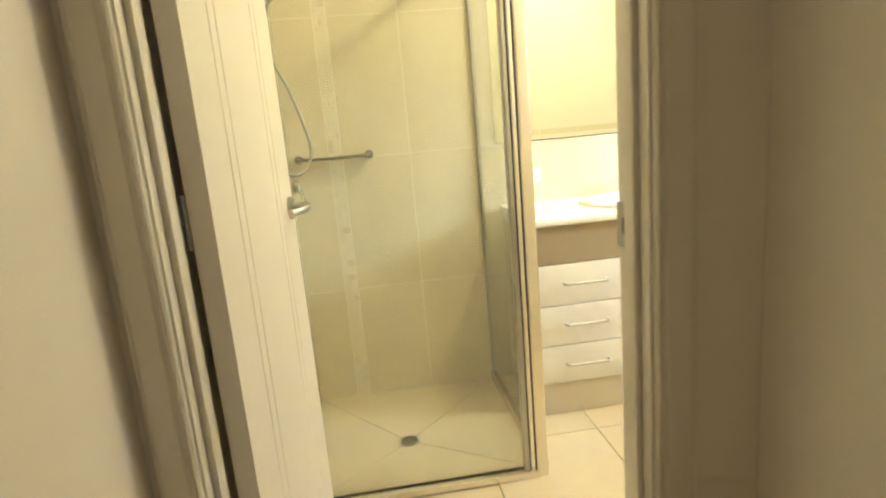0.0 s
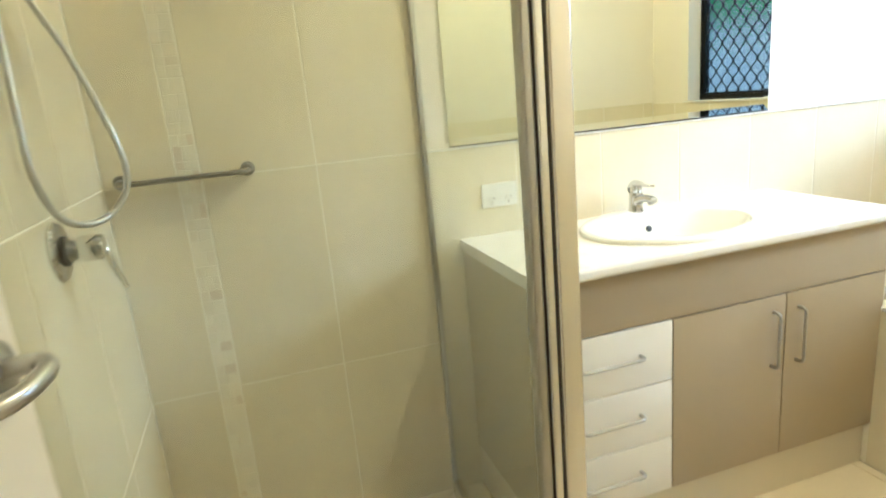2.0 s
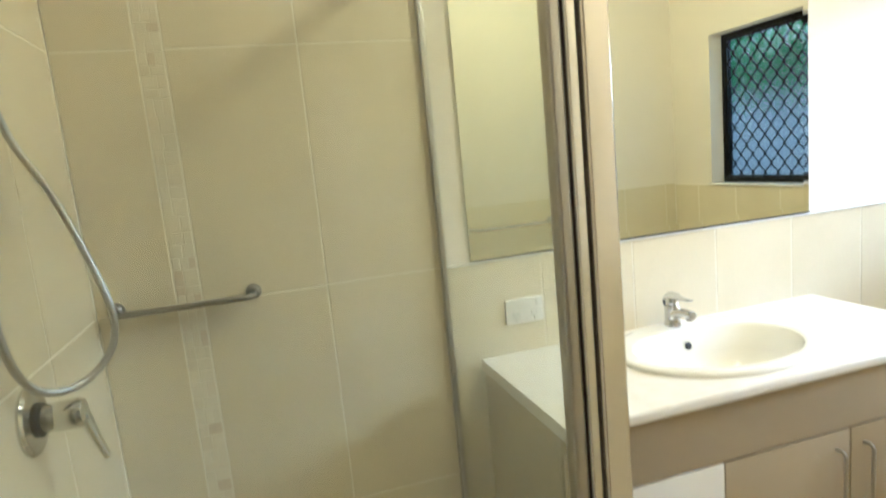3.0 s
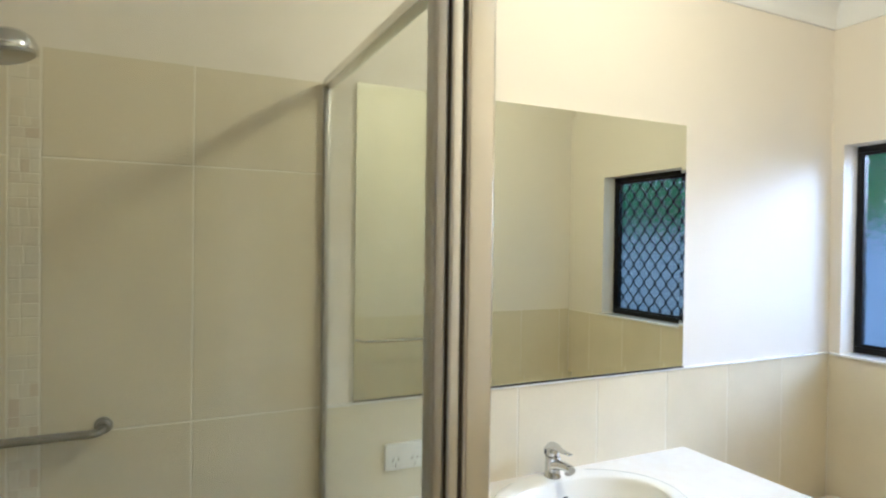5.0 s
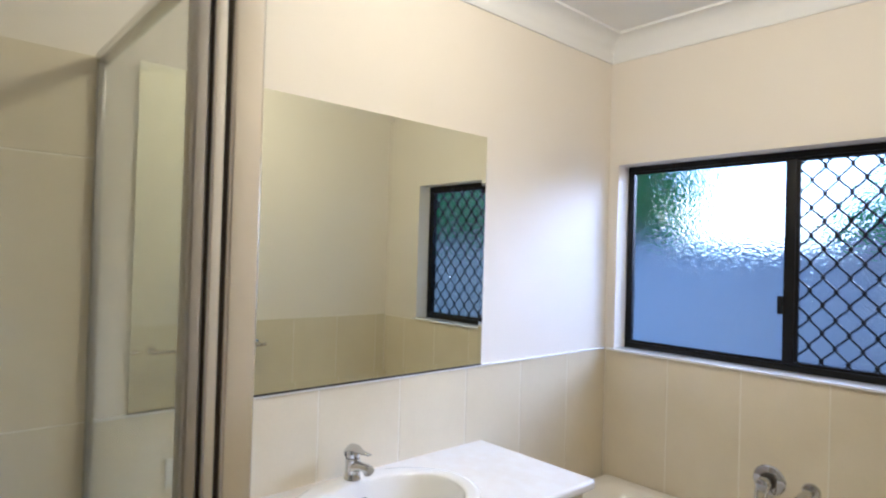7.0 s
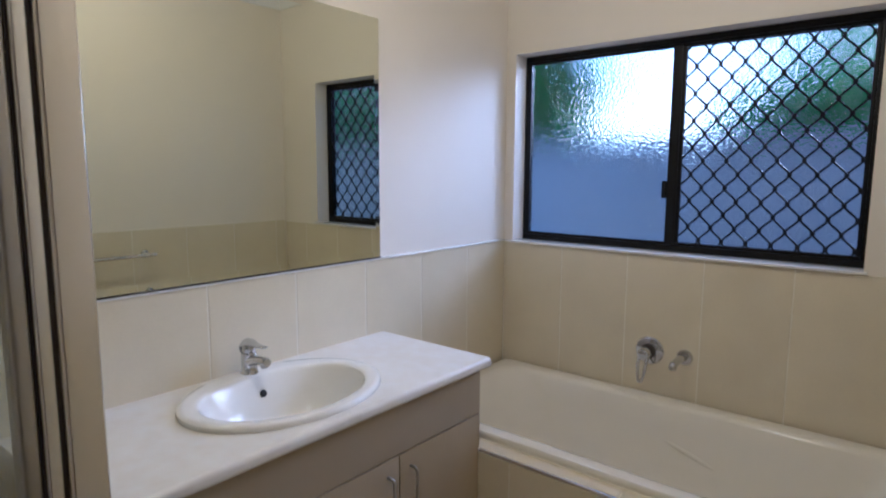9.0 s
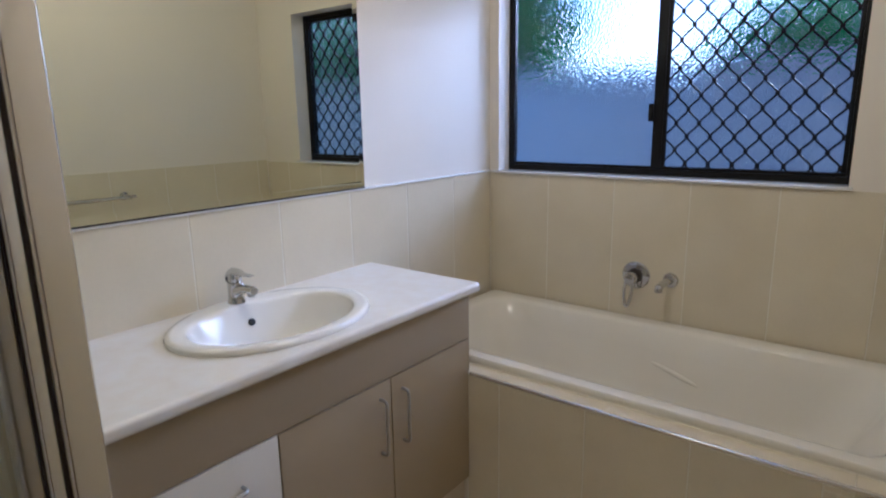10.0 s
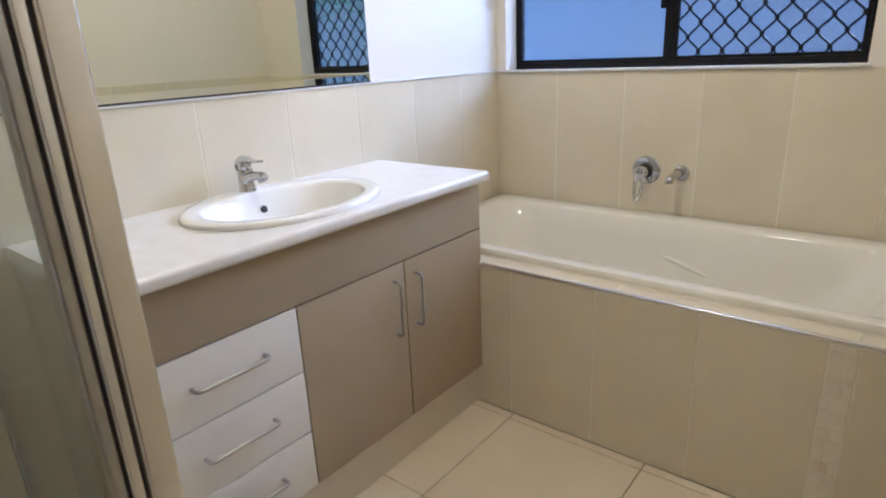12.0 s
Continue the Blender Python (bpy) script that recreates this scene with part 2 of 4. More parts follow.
def solid(name, bm, material, label, category, kind="", group="", smooth=True):
    """A thing, or a piece of the setting, that is one mesh."""
    return tagged(new(name, finish(bm, name, material, smooth)), label, category, group, kind)


TILES = {}


def tile(parent, w, h, place, turn, material, name="tile", depth=0.008, bev=0.0015):
    """One tile, w by h, its face towards -y before the turn; place is the middle of its back."""
    key = (round(w, 4), round(h, 4), material.name, depth)
    if key not in TILES:
        bm = bmesh.new()
        bx(bm, -w / 2, w / 2, -depth, 0, -h / 2, h / 2)
        edges = [e for e in bm.edges if all(abs(v.co.y + depth) < 1e-6 for v in e.verts)]
        bmesh.ops.bevel(bm, geom=edges, offset=bev, segments=1, affect='EDGES')
        TILES[key] = finish(bm, name, material, False)
    ob = new(name, TILES[key])
    ob.parent = parent
    ob.location, ob.rotation_euler = place, turn
    return ob


def spans(edges, gap=0.0030):
    return [(a + gap / 2, b - gap / 2) for a, b in zip(edges, edges[1:]) if b - a > 0.012]


# ---------------------------------------------------------------- plan
XL, XR = -0.165, 2.774      # tile faces of the shower's side wall and of the window wall
YB, YN = 2.8025, 1.085      # tile faces of the vanity wall and of the door wall
TD = 0.008                  # tile and bed
ZC = 2.56                   # ceiling
ZW, ZT = 1.14, 1.975        # tops of the low tiling and of the shower tiling
WY0, WY1, WZ0, WZ1 = 1.407, 2.762, 1.14, 1.982   # window opening
DX0, DX1, DZ = -0.135, 0.581, 2.04               # door opening
YH = YN - 0.118             # hall face of the door wall
HX0, HX1 = -0.222, 0.78     # hall walls
GX = 0.680                  # plane of the shower's side glass
SY = 1.965                  # front of the shower
XB = 1.955                  # front of the bath
VX0, VX1 = 0.775, 1.955     # vanity carcass

# walls: plaster face lies one tile depth behind the tile face
wall_back = solid("wall_back", box(XL - 0.15, XR + 0.12, YB + TD, YB + 0.13, 0, ZC), M_PAINT, "cream painted wall with beige tiles below", "wall", "structure")
wall_left = solid("wall_left", box(XL - 0.13, XL - TD, YN - 0.0, YB + TD, 0, ZC), M_PAINT, "cream painted wall, tiled inside the shower", "wall", "structure")
bm = bmesh.new()
bx(bm, XR + TD, XR + 0.12, YN - 0.11, WY0, 0, ZC)
bx(bm, XR + TD, XR + 0.12, WY1, YB + TD, 0, ZC)
bx(bm, XR + TD, XR + 0.12, WY0, WY1, 0, WZ0 - 0.008)
bx(bm, XR + TD, XR + 0.12, WY0, WY1, WZ1, ZC)
wall_window = solid("wall_window", bm, M_PAINT, "cream painted wall with a window over the bath", "wall", "structure", smooth=False)
bm = bmesh.new()
bx(bm, XL - 0.15, DX0 - 0.032, YH, YN - TD, 0, ZC)
bx(bm, DX1 + 0.02, XR + TD, YH, YN - TD, 0, ZC)
bx(bm, DX0 - 0.032, DX1 + 0.02, YH, YN - TD, DZ + 0.02, ZC)
wall_door = solid("wall_door", bm, M_PAINT, "cream painted wall with the doorway to the hall", "wall", "structure", smooth=False)
solid("wall_hall_left", box(HX0 - 0.1, HX0, -1.6, YH, 0, ZC), M_PAINT, "cream painted hall wall", "wall", "structure")
solid("wall_hall_right", box(HX1, HX1 + 0.1, -1.6, YH, 0, ZC), M_PAINT, "cream painted hall wall", "wall", "structure")
solid("wall_hall_end", box(HX0 - 0.1, HX1 + 0.1, -1.7, -1.6, 0, ZC), M_PAINT, "cream painted wall at the end of the hall", "wall", "structure")
solid("ceiling", box(XL - 0.13, XR + 0.12, YH, YB + 0.13, ZC, ZC + 0.1), M_CEIL, "white painted bathroom ceiling", "ceiling", "structure")
solid("ceiling_hall", box(HX0 - 0.1, HX1 + 0.1, -1.7, YH - 0.002, ZC, ZC + 0.1), M_CEIL, "white painted hall ceiling", "ceiling", "structure")
floor = solid("floor", box(XL - 0.13, XR + 0.1, YH, YB + 0.1, -0.1, -0.006), M_FGROUT, "cream square floor tiles with thin brown joints", "floor", "structure")
solid("floor_hall", box(HX0 - 0.1, HX1 + 0.1, -1.7, YH, -0.1, 0.002), M_CARPET, "brown carpet in the hall", "floor", "structure")


def cornice(name, a, b, inward, label):
    """A coved cornice from a to b along the top of a wall; inward points into the room."""
    a, b, q = Vector(a), Vector(b), Vector(inward)
    n = 8
    prof = [(0.0, -0.105), (0.008, -0.105), (0.012, -0.095)]
    prof += [(0.012 + 0.075 * (1 - math.cos(t)), -0.095 + 0.085 * math.sin(t)) for t in (math.pi / 2 * k / n for k in range(1, n + 1))]
    prof += [(0.098, -0.010), (0.098, 0.0), (0.0, 0.0)]
    m = bmesh.new()
    d = (b - a).normalized()
    loft(m, [[a + q * u + d * (u if s else 0) + Vector((0, 0, w)) for u, w in prof] if s else [a + q * u + Vector((0, 0, w)) for u, w in prof] for s in (0,)] +
         [[b + q * u + Vector((0, 0, w)) for u, w in prof]])
    return solid(name, m, M_CEIL, label, "cornice", "structure")


cornice("trim_cornice_back", (XL - TD, YB + TD, ZC), (XR + TD, YB + TD, ZC), (0, -1, 0), "white coved plaster cornice")
cornice("trim_cornice_window", (XR + TD, YB + TD, ZC), (XR + TD, YN - TD, ZC), (-1, 0, 0), "white coved plaster cornice")
cornice("trim_cornice_left", (XL - TD, YN - TD, ZC), (XL - TD, YB + TD, ZC), (1, 0, 0), "white coved plaster cornice")
cornice("trim_cornice_door", (XR + TD, YN - TD, ZC), (XL - TD, YN - TD, ZC), (0, 1, 0), "white coved plaster cornice")

# door lining, stops, architraves
for nm, b in (("trim_jamb_hinge", box(DX0 - 0.032, DX0 - 0.010, YH - 0.001, YN - TD + 0.001, 0, DZ, 0.002)),
              ("trim_jamb_latch", box(DX1, DX1 + 0.02, YH - 0.001, YN - TD + 0.001, 0, DZ, 0.002)),
              ("trim_jamb_head", box(DX0 - 0.032, DX1 + 0.02, YH - 0.001, YN - TD + 0.001, DZ, DZ + 0.02, 0.002)),
              ("trim_stop_hinge", box(DX0 - 0.010, DX0 + 0.001, YH + 0.030, YN - TD - 0.042, 0, DZ, 0.002)),
              ("trim_stop_latch", box(DX1 - 0.011, DX1, YH + 0.030, YN - TD - 0.042, 0, DZ, 0.002))):
    solid(nm, b, M_TRIM, "cream painted door lining", "door frame", "structure")


def architrave(name, x0, x1, y, s, z):
    """A moulded upright from x0 (opening side) to x1; s is the side that it stands out to."""
    w = x1 - x0
    prof = [(0, 0), (0, 0.012), (0.06, 0.016), (0.12, 0.012), (0.18, 0.013), (0.26, 0.018), (0.8, 0.019), (0.86, 0.015), (0.93, 0.015), (1.0, 0.010), (1.0, 0)]
    m = bmesh.new()
    loft(m, [[(x0 + u * w, y + s * d, h) for u, d in prof] for h in (0, z)])
    return solid(name, m, M_TRIM, "cream moulded door architrave", "architrave", "structure")


architrave("trim_architrave_hinge", DX0 - 0.014, DX0 - 0.076, YH, -1, DZ + 0.07)
architrave("trim_architrave_latch", DX1 + 0.006, DX1 + 0.076, YH, -1, DZ + 0.07)
solid("trim_architrave_head", box(DX0 - 0.076, DX1 + 0.076, YH - 0.019, YH, DZ + 0.006, DZ + 0.076, 0.004), M_TRIM, "cream moulded door architrave", "architrave", "structure")
strike = thing("strike_plate", (DX1, YN - 0.03, 1.075), "steel strike plate let into the door jamb", "strike plate")
part("plate", box(DX1 - 0.003, DX1 + 0.001, YN - 0.058, YN - 0.004, 1.034, 1.114, 0.0012), M_STEEL, strike)
part("latch_hole", box(DX1 - 0.0036, DX1 - 0.003, YN - 0.042, YN - 0.028, 1.060, 1.088), M_DARK, strike)

for dz in (-0.028, 0.028):
    bm = bmesh.new()
    turned(bm, (DX1 - 0.003, YN - 0.034, 1.075 + dz), (-1, 0, 0), [(0, 0.0042), (0.0008, 0.004), (0.001, 0.001)], 12)
    part("screw", bm, M_STEEL, strike)

# the open door
door = thing("door_1", (-0.105, YN, 0), "cream bathroom door standing open, with two fine vertical grooves", "door", kind="structure")
turn = Matrix.Translation((-0.098, YN, 0)) @ Matrix.Rotation(radians(-3.8), 4, 'Z')


def turned_part(name, m, material, parent, label="", smooth=True):
    m.transform(turn)
    return part(name, m, material, parent, label, smooth)


LEAF = 0.69
bm = bmesh.new()
g = [0, 0.150, 0.1535, 0.157, 0.195, 0.1985, 0.202, LEAF - 0.202, LEAF - 0.1985, LEAF - 0.195, LEAF - 0.157, LEAF - 0.1535, LEAF - 0.150, LEAF]
dz = [0, 0, -0.003, 0, 0, -0.003, 0, 0, -0.003, 0, 0, -0.003, 0, 0]
loft(bm, [[(dx, u, h) for u, dx in zip(g, dz)] + [(-0.037, LEAF, h), (-0.037, 0, h)] for h in (0.012, 2.03)])
leaf = turned_part("leaf", bm, M_DOOR, door)
LV = LEAF - 0.055
bm = bmesh.new()
turned(bm, (0, LV, 1.080), (1, 0, 0), [(0, 0.030), (0.004, 0.0305), (0.009, 0.029), (0.011, 0.024), (0.0112, 0.0)], 28)
rose = turned_part("rose", bm, M_STEEL, door, "brushed steel handle rose")
bm = bmesh.new()
tube(bm, curve([(0.008, LV, 1.083), (0.036, LV, 1.084), (0.047, LV - 0.008, 1.084), (0.053, LV - 0.030, 1.083), (0.045, LV - 0.070, 1.080), (0.022, LV - 0.098, 1.078)], 6), 0.0095, 12)
turned_part("lever", bm, M_STEEL, rose, "curved brushed steel lever")
for zz in (0.25, 1.15, 1.82):
    bm = bmesh.new()
    tube(bm, [(-0.041, -0.001, zz - 0.045), (-0.041, -0.001, zz + 0.045)], 0.004, 10)
    turned_part("hinge", bm, M_SHELF, door, "steel butt hinge")

# ---------------------------------------------------------------- window
window = thing("window_1", (XR + 0.1, (WY0 + WY1) / 2, WZ0), "black aluminium sliding window with obscure glass and a diamond security screen", "window", kind="structure")
FX0, FX1 = 2.868, 2.918
fr = 0.026
for nm, b in (("frame_bottom", box(FX0, FX1, WY0, WY1, WZ0, WZ0 + fr, 0.003)), ("frame_top", box(FX0, FX1, WY0, WY1, WZ1 - fr, WZ1, 0.003)),
              ("frame_side", box(FX0, FX1, WY1 - 0.018, WY1, WZ0 + fr, WZ1 - fr, 0.003)), ("frame_side", box(FX0, FX1, WY0, WY0 + 0.018, WZ0 + fr, WZ1 - fr, 0.003))):
    part(nm, b, M_BLACK, window)
MY = 2.072


def sash(y0, y1, x0, x1, wide0, wide1):
    s = part("sash", box(x0, x1, y0, y0 + wide0, WZ0 + fr, WZ1 - fr, 0.003), M_BLACK, window, "black aluminium sash")
    part("stile", box(x0, x1, y1 - wide1, y1, WZ0 + fr, WZ1 - fr, 0.003), M_BLACK, s)
    part("rail", box(x0, x1, y0 + wide0, y1 - wide1, WZ0 + fr, WZ0 + fr + 0.012, 0.002), M_BLACK, s)
    part("rail", box(x0, x1, y0 + wide0, y1 - wide1, WZ1 - fr - 0.012, WZ1 - fr, 0.002), M_BLACK, s)
    xm = (x0 + x1) / 2
    pane = part("pane", box(xm - 0.002, xm + 0.002, y0 + wide0 - 0.004, y1 - wide1 + 0.004, WZ0 + fr + 0.008, WZ1 - fr - 0.008), M_OBSC, s, "rippled obscure glass")
    pane.visible_shadow = False
    return s


sl = sash(MY - 0.022, WY1 - 0.018, FX0 + 0.004, FX0 + 0.022, 0.040, 0.010)
sash(WY0 + 0.018, MY + 0.02, FX0 + 0.027, FX1 - 0.004, 0.010, 0.040)
part("latch", box(FX0 - 0.010, FX0 + 0.005, MY + 0.016, MY + 0.034, 1.355, 1.425, 0.004), M_BLACK, sl, "black plastic latch")

# diamond security mesh on the inner face of the fixed light
screen = thing("security_screen", (FX0, 1.73, WZ0), "black diamond-pattern security screen fixed over half of the window", "security screen")
sy0, sy1, sz0, sz1 = WY0 + 0.018, MY - 0.022, WZ0 + fr, WZ1 - fr
xs = FX0 + 0.012
for b in (box(xs - 0.006, xs + 0.008, sy0, sy1, sz0, sz0 + 0.012, 0.002), box(xs - 0.006, xs + 0.008, sy0, sy1, sz1 - 0.012, sz1, 0.002),
          box(xs - 0.006, xs + 0.008, sy0, sy0 + 0.014, sz0 + 0.012, sz1 - 0.012, 0.002), box(xs - 0.006, xs + 0.008, sy1 - 0.014, sy1, sz0 + 0.012, sz1 - 0.012, 0.002)):
    part("frame", b, M_BLACK, screen)
DW, DH, NY, NZ = 0.0857, 0.1035, 1.486, 1.4515
for k in range(-1, 14):
    y = NY + (k - 0.5) * DW / 2
    sgn = 1 if k % 2 == 0 else -1
    bm = bmesh.new()
    pts = []
    for i in range(int((sz1 - sz0 - 0.012) / (DH / 16)) + 1):
        zz = sz0 + 0.006 + i * DH / 16
        w = math.cos((zz - NZ) / DH * 2 * math.pi)
        tri = 0.45 * w + 0.55 * math.asin(0.95 * w) / 1.253
        pts.append((xs + 0.001 * sgn, min(max(y + DW / 4 * tri * sgn, sy0 + 0.008), sy1 - 0.008), zz))
    tube(bm, pts, 0.0040, 6)
    part("strand", bm, M_BLACK, screen)
    yn = y + DW / 4
    for m in range(-8, 12):
        zz = NZ + m * DH + (0 if k % 2 == 0 else DH / 2)
        if sz0 + 0.014 < zz < sz1 - 0.014 and sy0 + 0.016 < yn < sy1 - 0.016:
            bm = bmesh.new()
            turned(bm, (xs - 0.004, yn, zz), (1, 0, 0), [(0, 0.006), (0.001, 0.0085), (0.008, 0.0085), (0.009, 0.006)], 8)
            part("clip", bm, M_BLACK, screen)

# tiled reveal sill
sill = solid("window_sill", box(XR + TD - 0.022, FX0, WY0 - 0.012, WY1 + 0.012, WZ0 - 0.008, WZ0 + 0.001, 0.002), M_SILL, "glossy pale tiled window sill", "sill", "structure")

# outside: ground, fence and foliage
solid("ground", box(-40.0, 60.0, -40.0, 40.0, -0.3, -0.2), M_GROUND, "pale gravel ground outside", "ground", "structure")
fence = thing("fence", (4.3, 2.2, -0.2), "blue-grey steel panel fence outside the window", "fence")
for i in range(24):
    yy = -1.6 + i * 0.34
    bm = bmesh.new()
    loft(bm, [[(4.3 + dx, yy + u, h) for u, dx in ((0, 0), (0.04, 0.0), (0.06, 0.03), (0.14, 0.03), (0.16, 0.0), (0.20, 0), (0.22, 0.03), (0.32, 0.03), (0.338, 0.0), (0.338, 0.04), (0, 0.04))] for h in (-0.2, 1.62)])
    part("panel", bm, M_FENCE, fence)
part("top_rail", box(4.27, 4.36, -1.6, 6.56, 1.62, 1.68, 0.006), M_FENCE, fence)


def shrub(name, cx, cy, height, rad, leaves, seed, label):
    rng = random.Random(seed)
    t = thing(name, (cx, cy, -0.2), label, "tree")
    bm = bmesh.new()
    tube(bm, curve([(cx, cy, -0.2), (cx + 0.04, cy - 0.05, height * 0.35), (cx - 0.03, cy + 0.04, height * 0.7), (cx, cy, height * 0.95)], 5), [0.09 * (1 - 0.8 * i / 15) for i in range(16)], 8)
    for _ in range(7):
        a, h = rng.uniform(0, 6.28), rng.uniform(0.35, 0.8) * height
        e = Vector((cx + math.cos(a) * rad * 0.8, cy + math.sin(a) * rad * 0.8, h + rad * 0.5))
        tube(bm, curve([(cx, cy, h), (cx + math.cos(a) * rad * 0.4, cy + math.sin(a) * rad * 0.4, h + rad * 0.35), tuple(e)], 4), [0.03 * (1 - 0.09 * i) for i in range(9)], 6)
    part("trunk", bm, M_BARK, t)
    verts, faces = [], []
    for _ in range(leaves):
        a, q, s = rng.uniform(0, 6.28), rng.random() ** 0.5, rng.uniform(-1, 1)
        hh = height * 0.68 + s * height * 0.36
        rr = rad * q * math.sqrt(max(0.05, 1 - s * s)) * (0.75 + 0.35 * math.sin(3 * a + seed) * math.cos(5 * s))
        c = Vector((cx + rr * math.cos(a), cy + rr * math.sin(a), hh))
        u = Vector((rng.gauss(0, 1), rng.gauss(0, 1), rng.gauss(0, 0.6))).normalized()
        w = u.orthogonal().normalized()
        ln = rng.uniform(0.05, 0.10)
        i0 = len(verts)
        verts += [c - u * ln, c + w * ln * 0.4 + Vector((0, 0, 0.01)), c + u * ln, c - w * ln * 0.4 + Vector((0, 0, 0.01))]
        faces += [(i0, i0 + 1, i0 + 2), (i0, i0 + 2, i0 + 3)]
    me = bpy.data.meshes.new("crown")
    me.from_pydata([tuple(v) for v in verts], [], faces)
    me.materials.append(M_LEAF)
    cr = new("crown", me)
    cr.parent = t
    cr.matrix_parent_inverse = Matrix.Translation(-t.location)
    return t


for args in ((5.7, 4.85, 3.4, 1.25, 36000, 3, "tall leafy green tree behind the fence"), (5.8, 1.95, 2.14, 1.15, 26000, 8, "low leafy green tree behind the fence"),
             (5.8, 0.75, 2.05, 1.05, 14000, 21, "low leafy green tree behind the fence"), (6.3, -0.8, 3.0, 1.2, 14000, 11, "leafy green tree behind the fence"),
             (8.6, 2.0, 4.4, 1.30, 5000, 27, "thin pale-leaved tree far behind the fence"),
             (6.0, -2.2, 3.1, 1.3, 16000, 14, "leafy green tree behind the fence"), (6.2, -4.2, 3.1, 1.3, 12000, 17, "leafy green tree behind the fence")):
    shrub("tree", *args)["group"] = "trees behind the fence"

# ---------------------------------------------------------------- mirror
mirror = thing("mirror", (1.355, YB, 1.146), "large plain wall mirror with polished edges above the basin", "mirror")
mx0, mx1, mz0, mz1, bv = 0.762, 1.952, 1.147, 1.986, 0.020
yf = YB - 0.0005
bm = bmesh.new()
outer = [bm.verts.new((x, yf - 0.0012, z)) for x, z in ((mx0, mz0), (mx1, mz0), (mx1, mz1), (mx0, mz1))]
inner = [bm.verts.new((x, yf, z)) for x, z in ((mx0 + bv, mz0 + bv), (mx1 - bv, mz0 + bv), (mx1 - bv, mz1 - bv), (mx0 + bv, mz1 - bv))]
back = [bm.verts.new((x, YB + TD, z)) for x, z in ((mx0, mz0), (mx1, mz0), (mx1, mz1), (mx0, mz1))]
bm.faces.new(inner)
for i in range(4):
    j = (i + 1) % 4
    bm.faces.new((outer[i], outer[j], inner[j], inner[i]))
    bm.faces.new((back[i], back[j], outer[j], outer[i]))
part("silvered_glass", bm, M_MIRROR, mirror, smooth=False)
part("bottom_edge", box(mx0, mx1, YB - 0.0065, YB + TD, mz0 - 0.0042, mz0 - 0.0002), M_DARK, mirror, "dark lower edge strip")

# ---------------------------------------------------------------- shower screen
screen2 = thing("shower_screen", (GX, 2.4, 0), "framed glass shower screen in champagne aluminium", "shower screen")
pane = part("side_pane", box(GX - 0.0025, GX + 0.0025, SY + 0.03, YB - 0.012, 0.05, ZT - 0.02), M_GLASS, screen2, "clear glass side panel")
part("wall_channel", box(GX - 0.008, GX + 0.008, YB - 0.018, YB, 0.03, ZT, 0.002), M_STEEL, screen2)
part("head_rail", box(GX - 0.014, GX + 0.014, SY + 0.01, YB - 0.018, ZT - 0.021, ZT, 0.003), M_ALU, screen2)
part("bottom_rail", box(GX - 0.016, GX + 0.016, SY + 0.01, YB - 0.018, 0.0, 0.05, 0.003), M_ALU, screen2)
part("front_head_rail", box(XL, 0.60, SY - 0.012, SY + 0.02, ZT - 0.035, ZT, 0.003), M_ALU, screen2)
part("front_sill", box(XL, 0.655, SY - 0.018, SY + 0.026, 0.0, 0.028, 0.004), M_ALU, screen2)
part("sill_seal", box(XL, 0.604, SY + 0.010, SY + 0.014, 0.028, 0.033), M_SEAL, screen2, "dark rubber seal")
part("front_pane", box(XL + 0.004, 0.606, SY + 0.0095, SY + 0.0145, 0.033, ZT - 0.030), M_GLASS, screen2, "clear glass door panel")
# corner post: rounded outer profile, seals and channels beside it
bm = box(0.647, 0.687, SY - 0.012, SY + 0.030, 0.0, ZT + 0.005, 0.005, 3)
part("corner_post", bm, M_ALU, screen2, "champagne aluminium post")
part("post_seal", box(0.643, 0.647, SY - 0.002, SY + 0.024, 0.02, ZT, 0.001), M_SEAL, screen2, "dark rubber seal")
part("door_channel", box(0.627, 0.6428, SY - 0.006, SY + 0.024, 0.02, ZT, 0.0035, 3), M_BRIGHT, screen2)
part("door_channel_seal", box(0.6245, 0.627, SY + 0.002, SY + 0.024, 0.02, ZT, 0.001), M_SEAL, screen2)
part("inner_channel", box(0.604, 0.6243, SY - 0.002, SY + 0.026, 0.02, ZT, 0.006, 3), M_STEEL, screen2)


def drain(name, c, r, label):
    t = thing(name, c, label, "drain", "floor drains")
    m = bmesh.new()
    n = 28
    rings = []
    for q, h in ((r, 0.0), (r, 0.003), (r * 0.93, 0.0042), (r * 0.80, 0.0042), (r * 0.78, 0.001)):
        rings.append([(c[0] + q * math.cos(2 * math.pi * i / n), c[1] + q * math.sin(2 * math.pi * i / n), c[2] + h) for i in range(n)])
    loft(m, rings, cap=False)
    part("ring", m, M_STEEL, t)
    m = bmesh.new()
    turned(m, (c[0], c[1], c[2] + 0.0005), (0, 0, 1), [(0, r * 0.8), (0.0006, r * 0.8)], 28)
    part("well", m, M_DARK, t)
    for i in range(5):
        off = (i - 2) * r * 0.28
        hw = math.sqrt(max(0.0, (r * 0.79) ** 2 - off * off))
        part("bar", box(c[0] - hw, c[0] + hw, c[1] + off - r * 0.05, c[1] + off + r * 0.05, c[2] + 0.0015, c[2] + 0.0038), M_STEEL, t)


drain("floor_drain", (0.215, 2.315, 0.008), 0.042, "round steel grate in the shower floor")
drain("floor_drain", (1.333, 2.045, 0.001), 0.042, "round steel grate in the tiled floor")

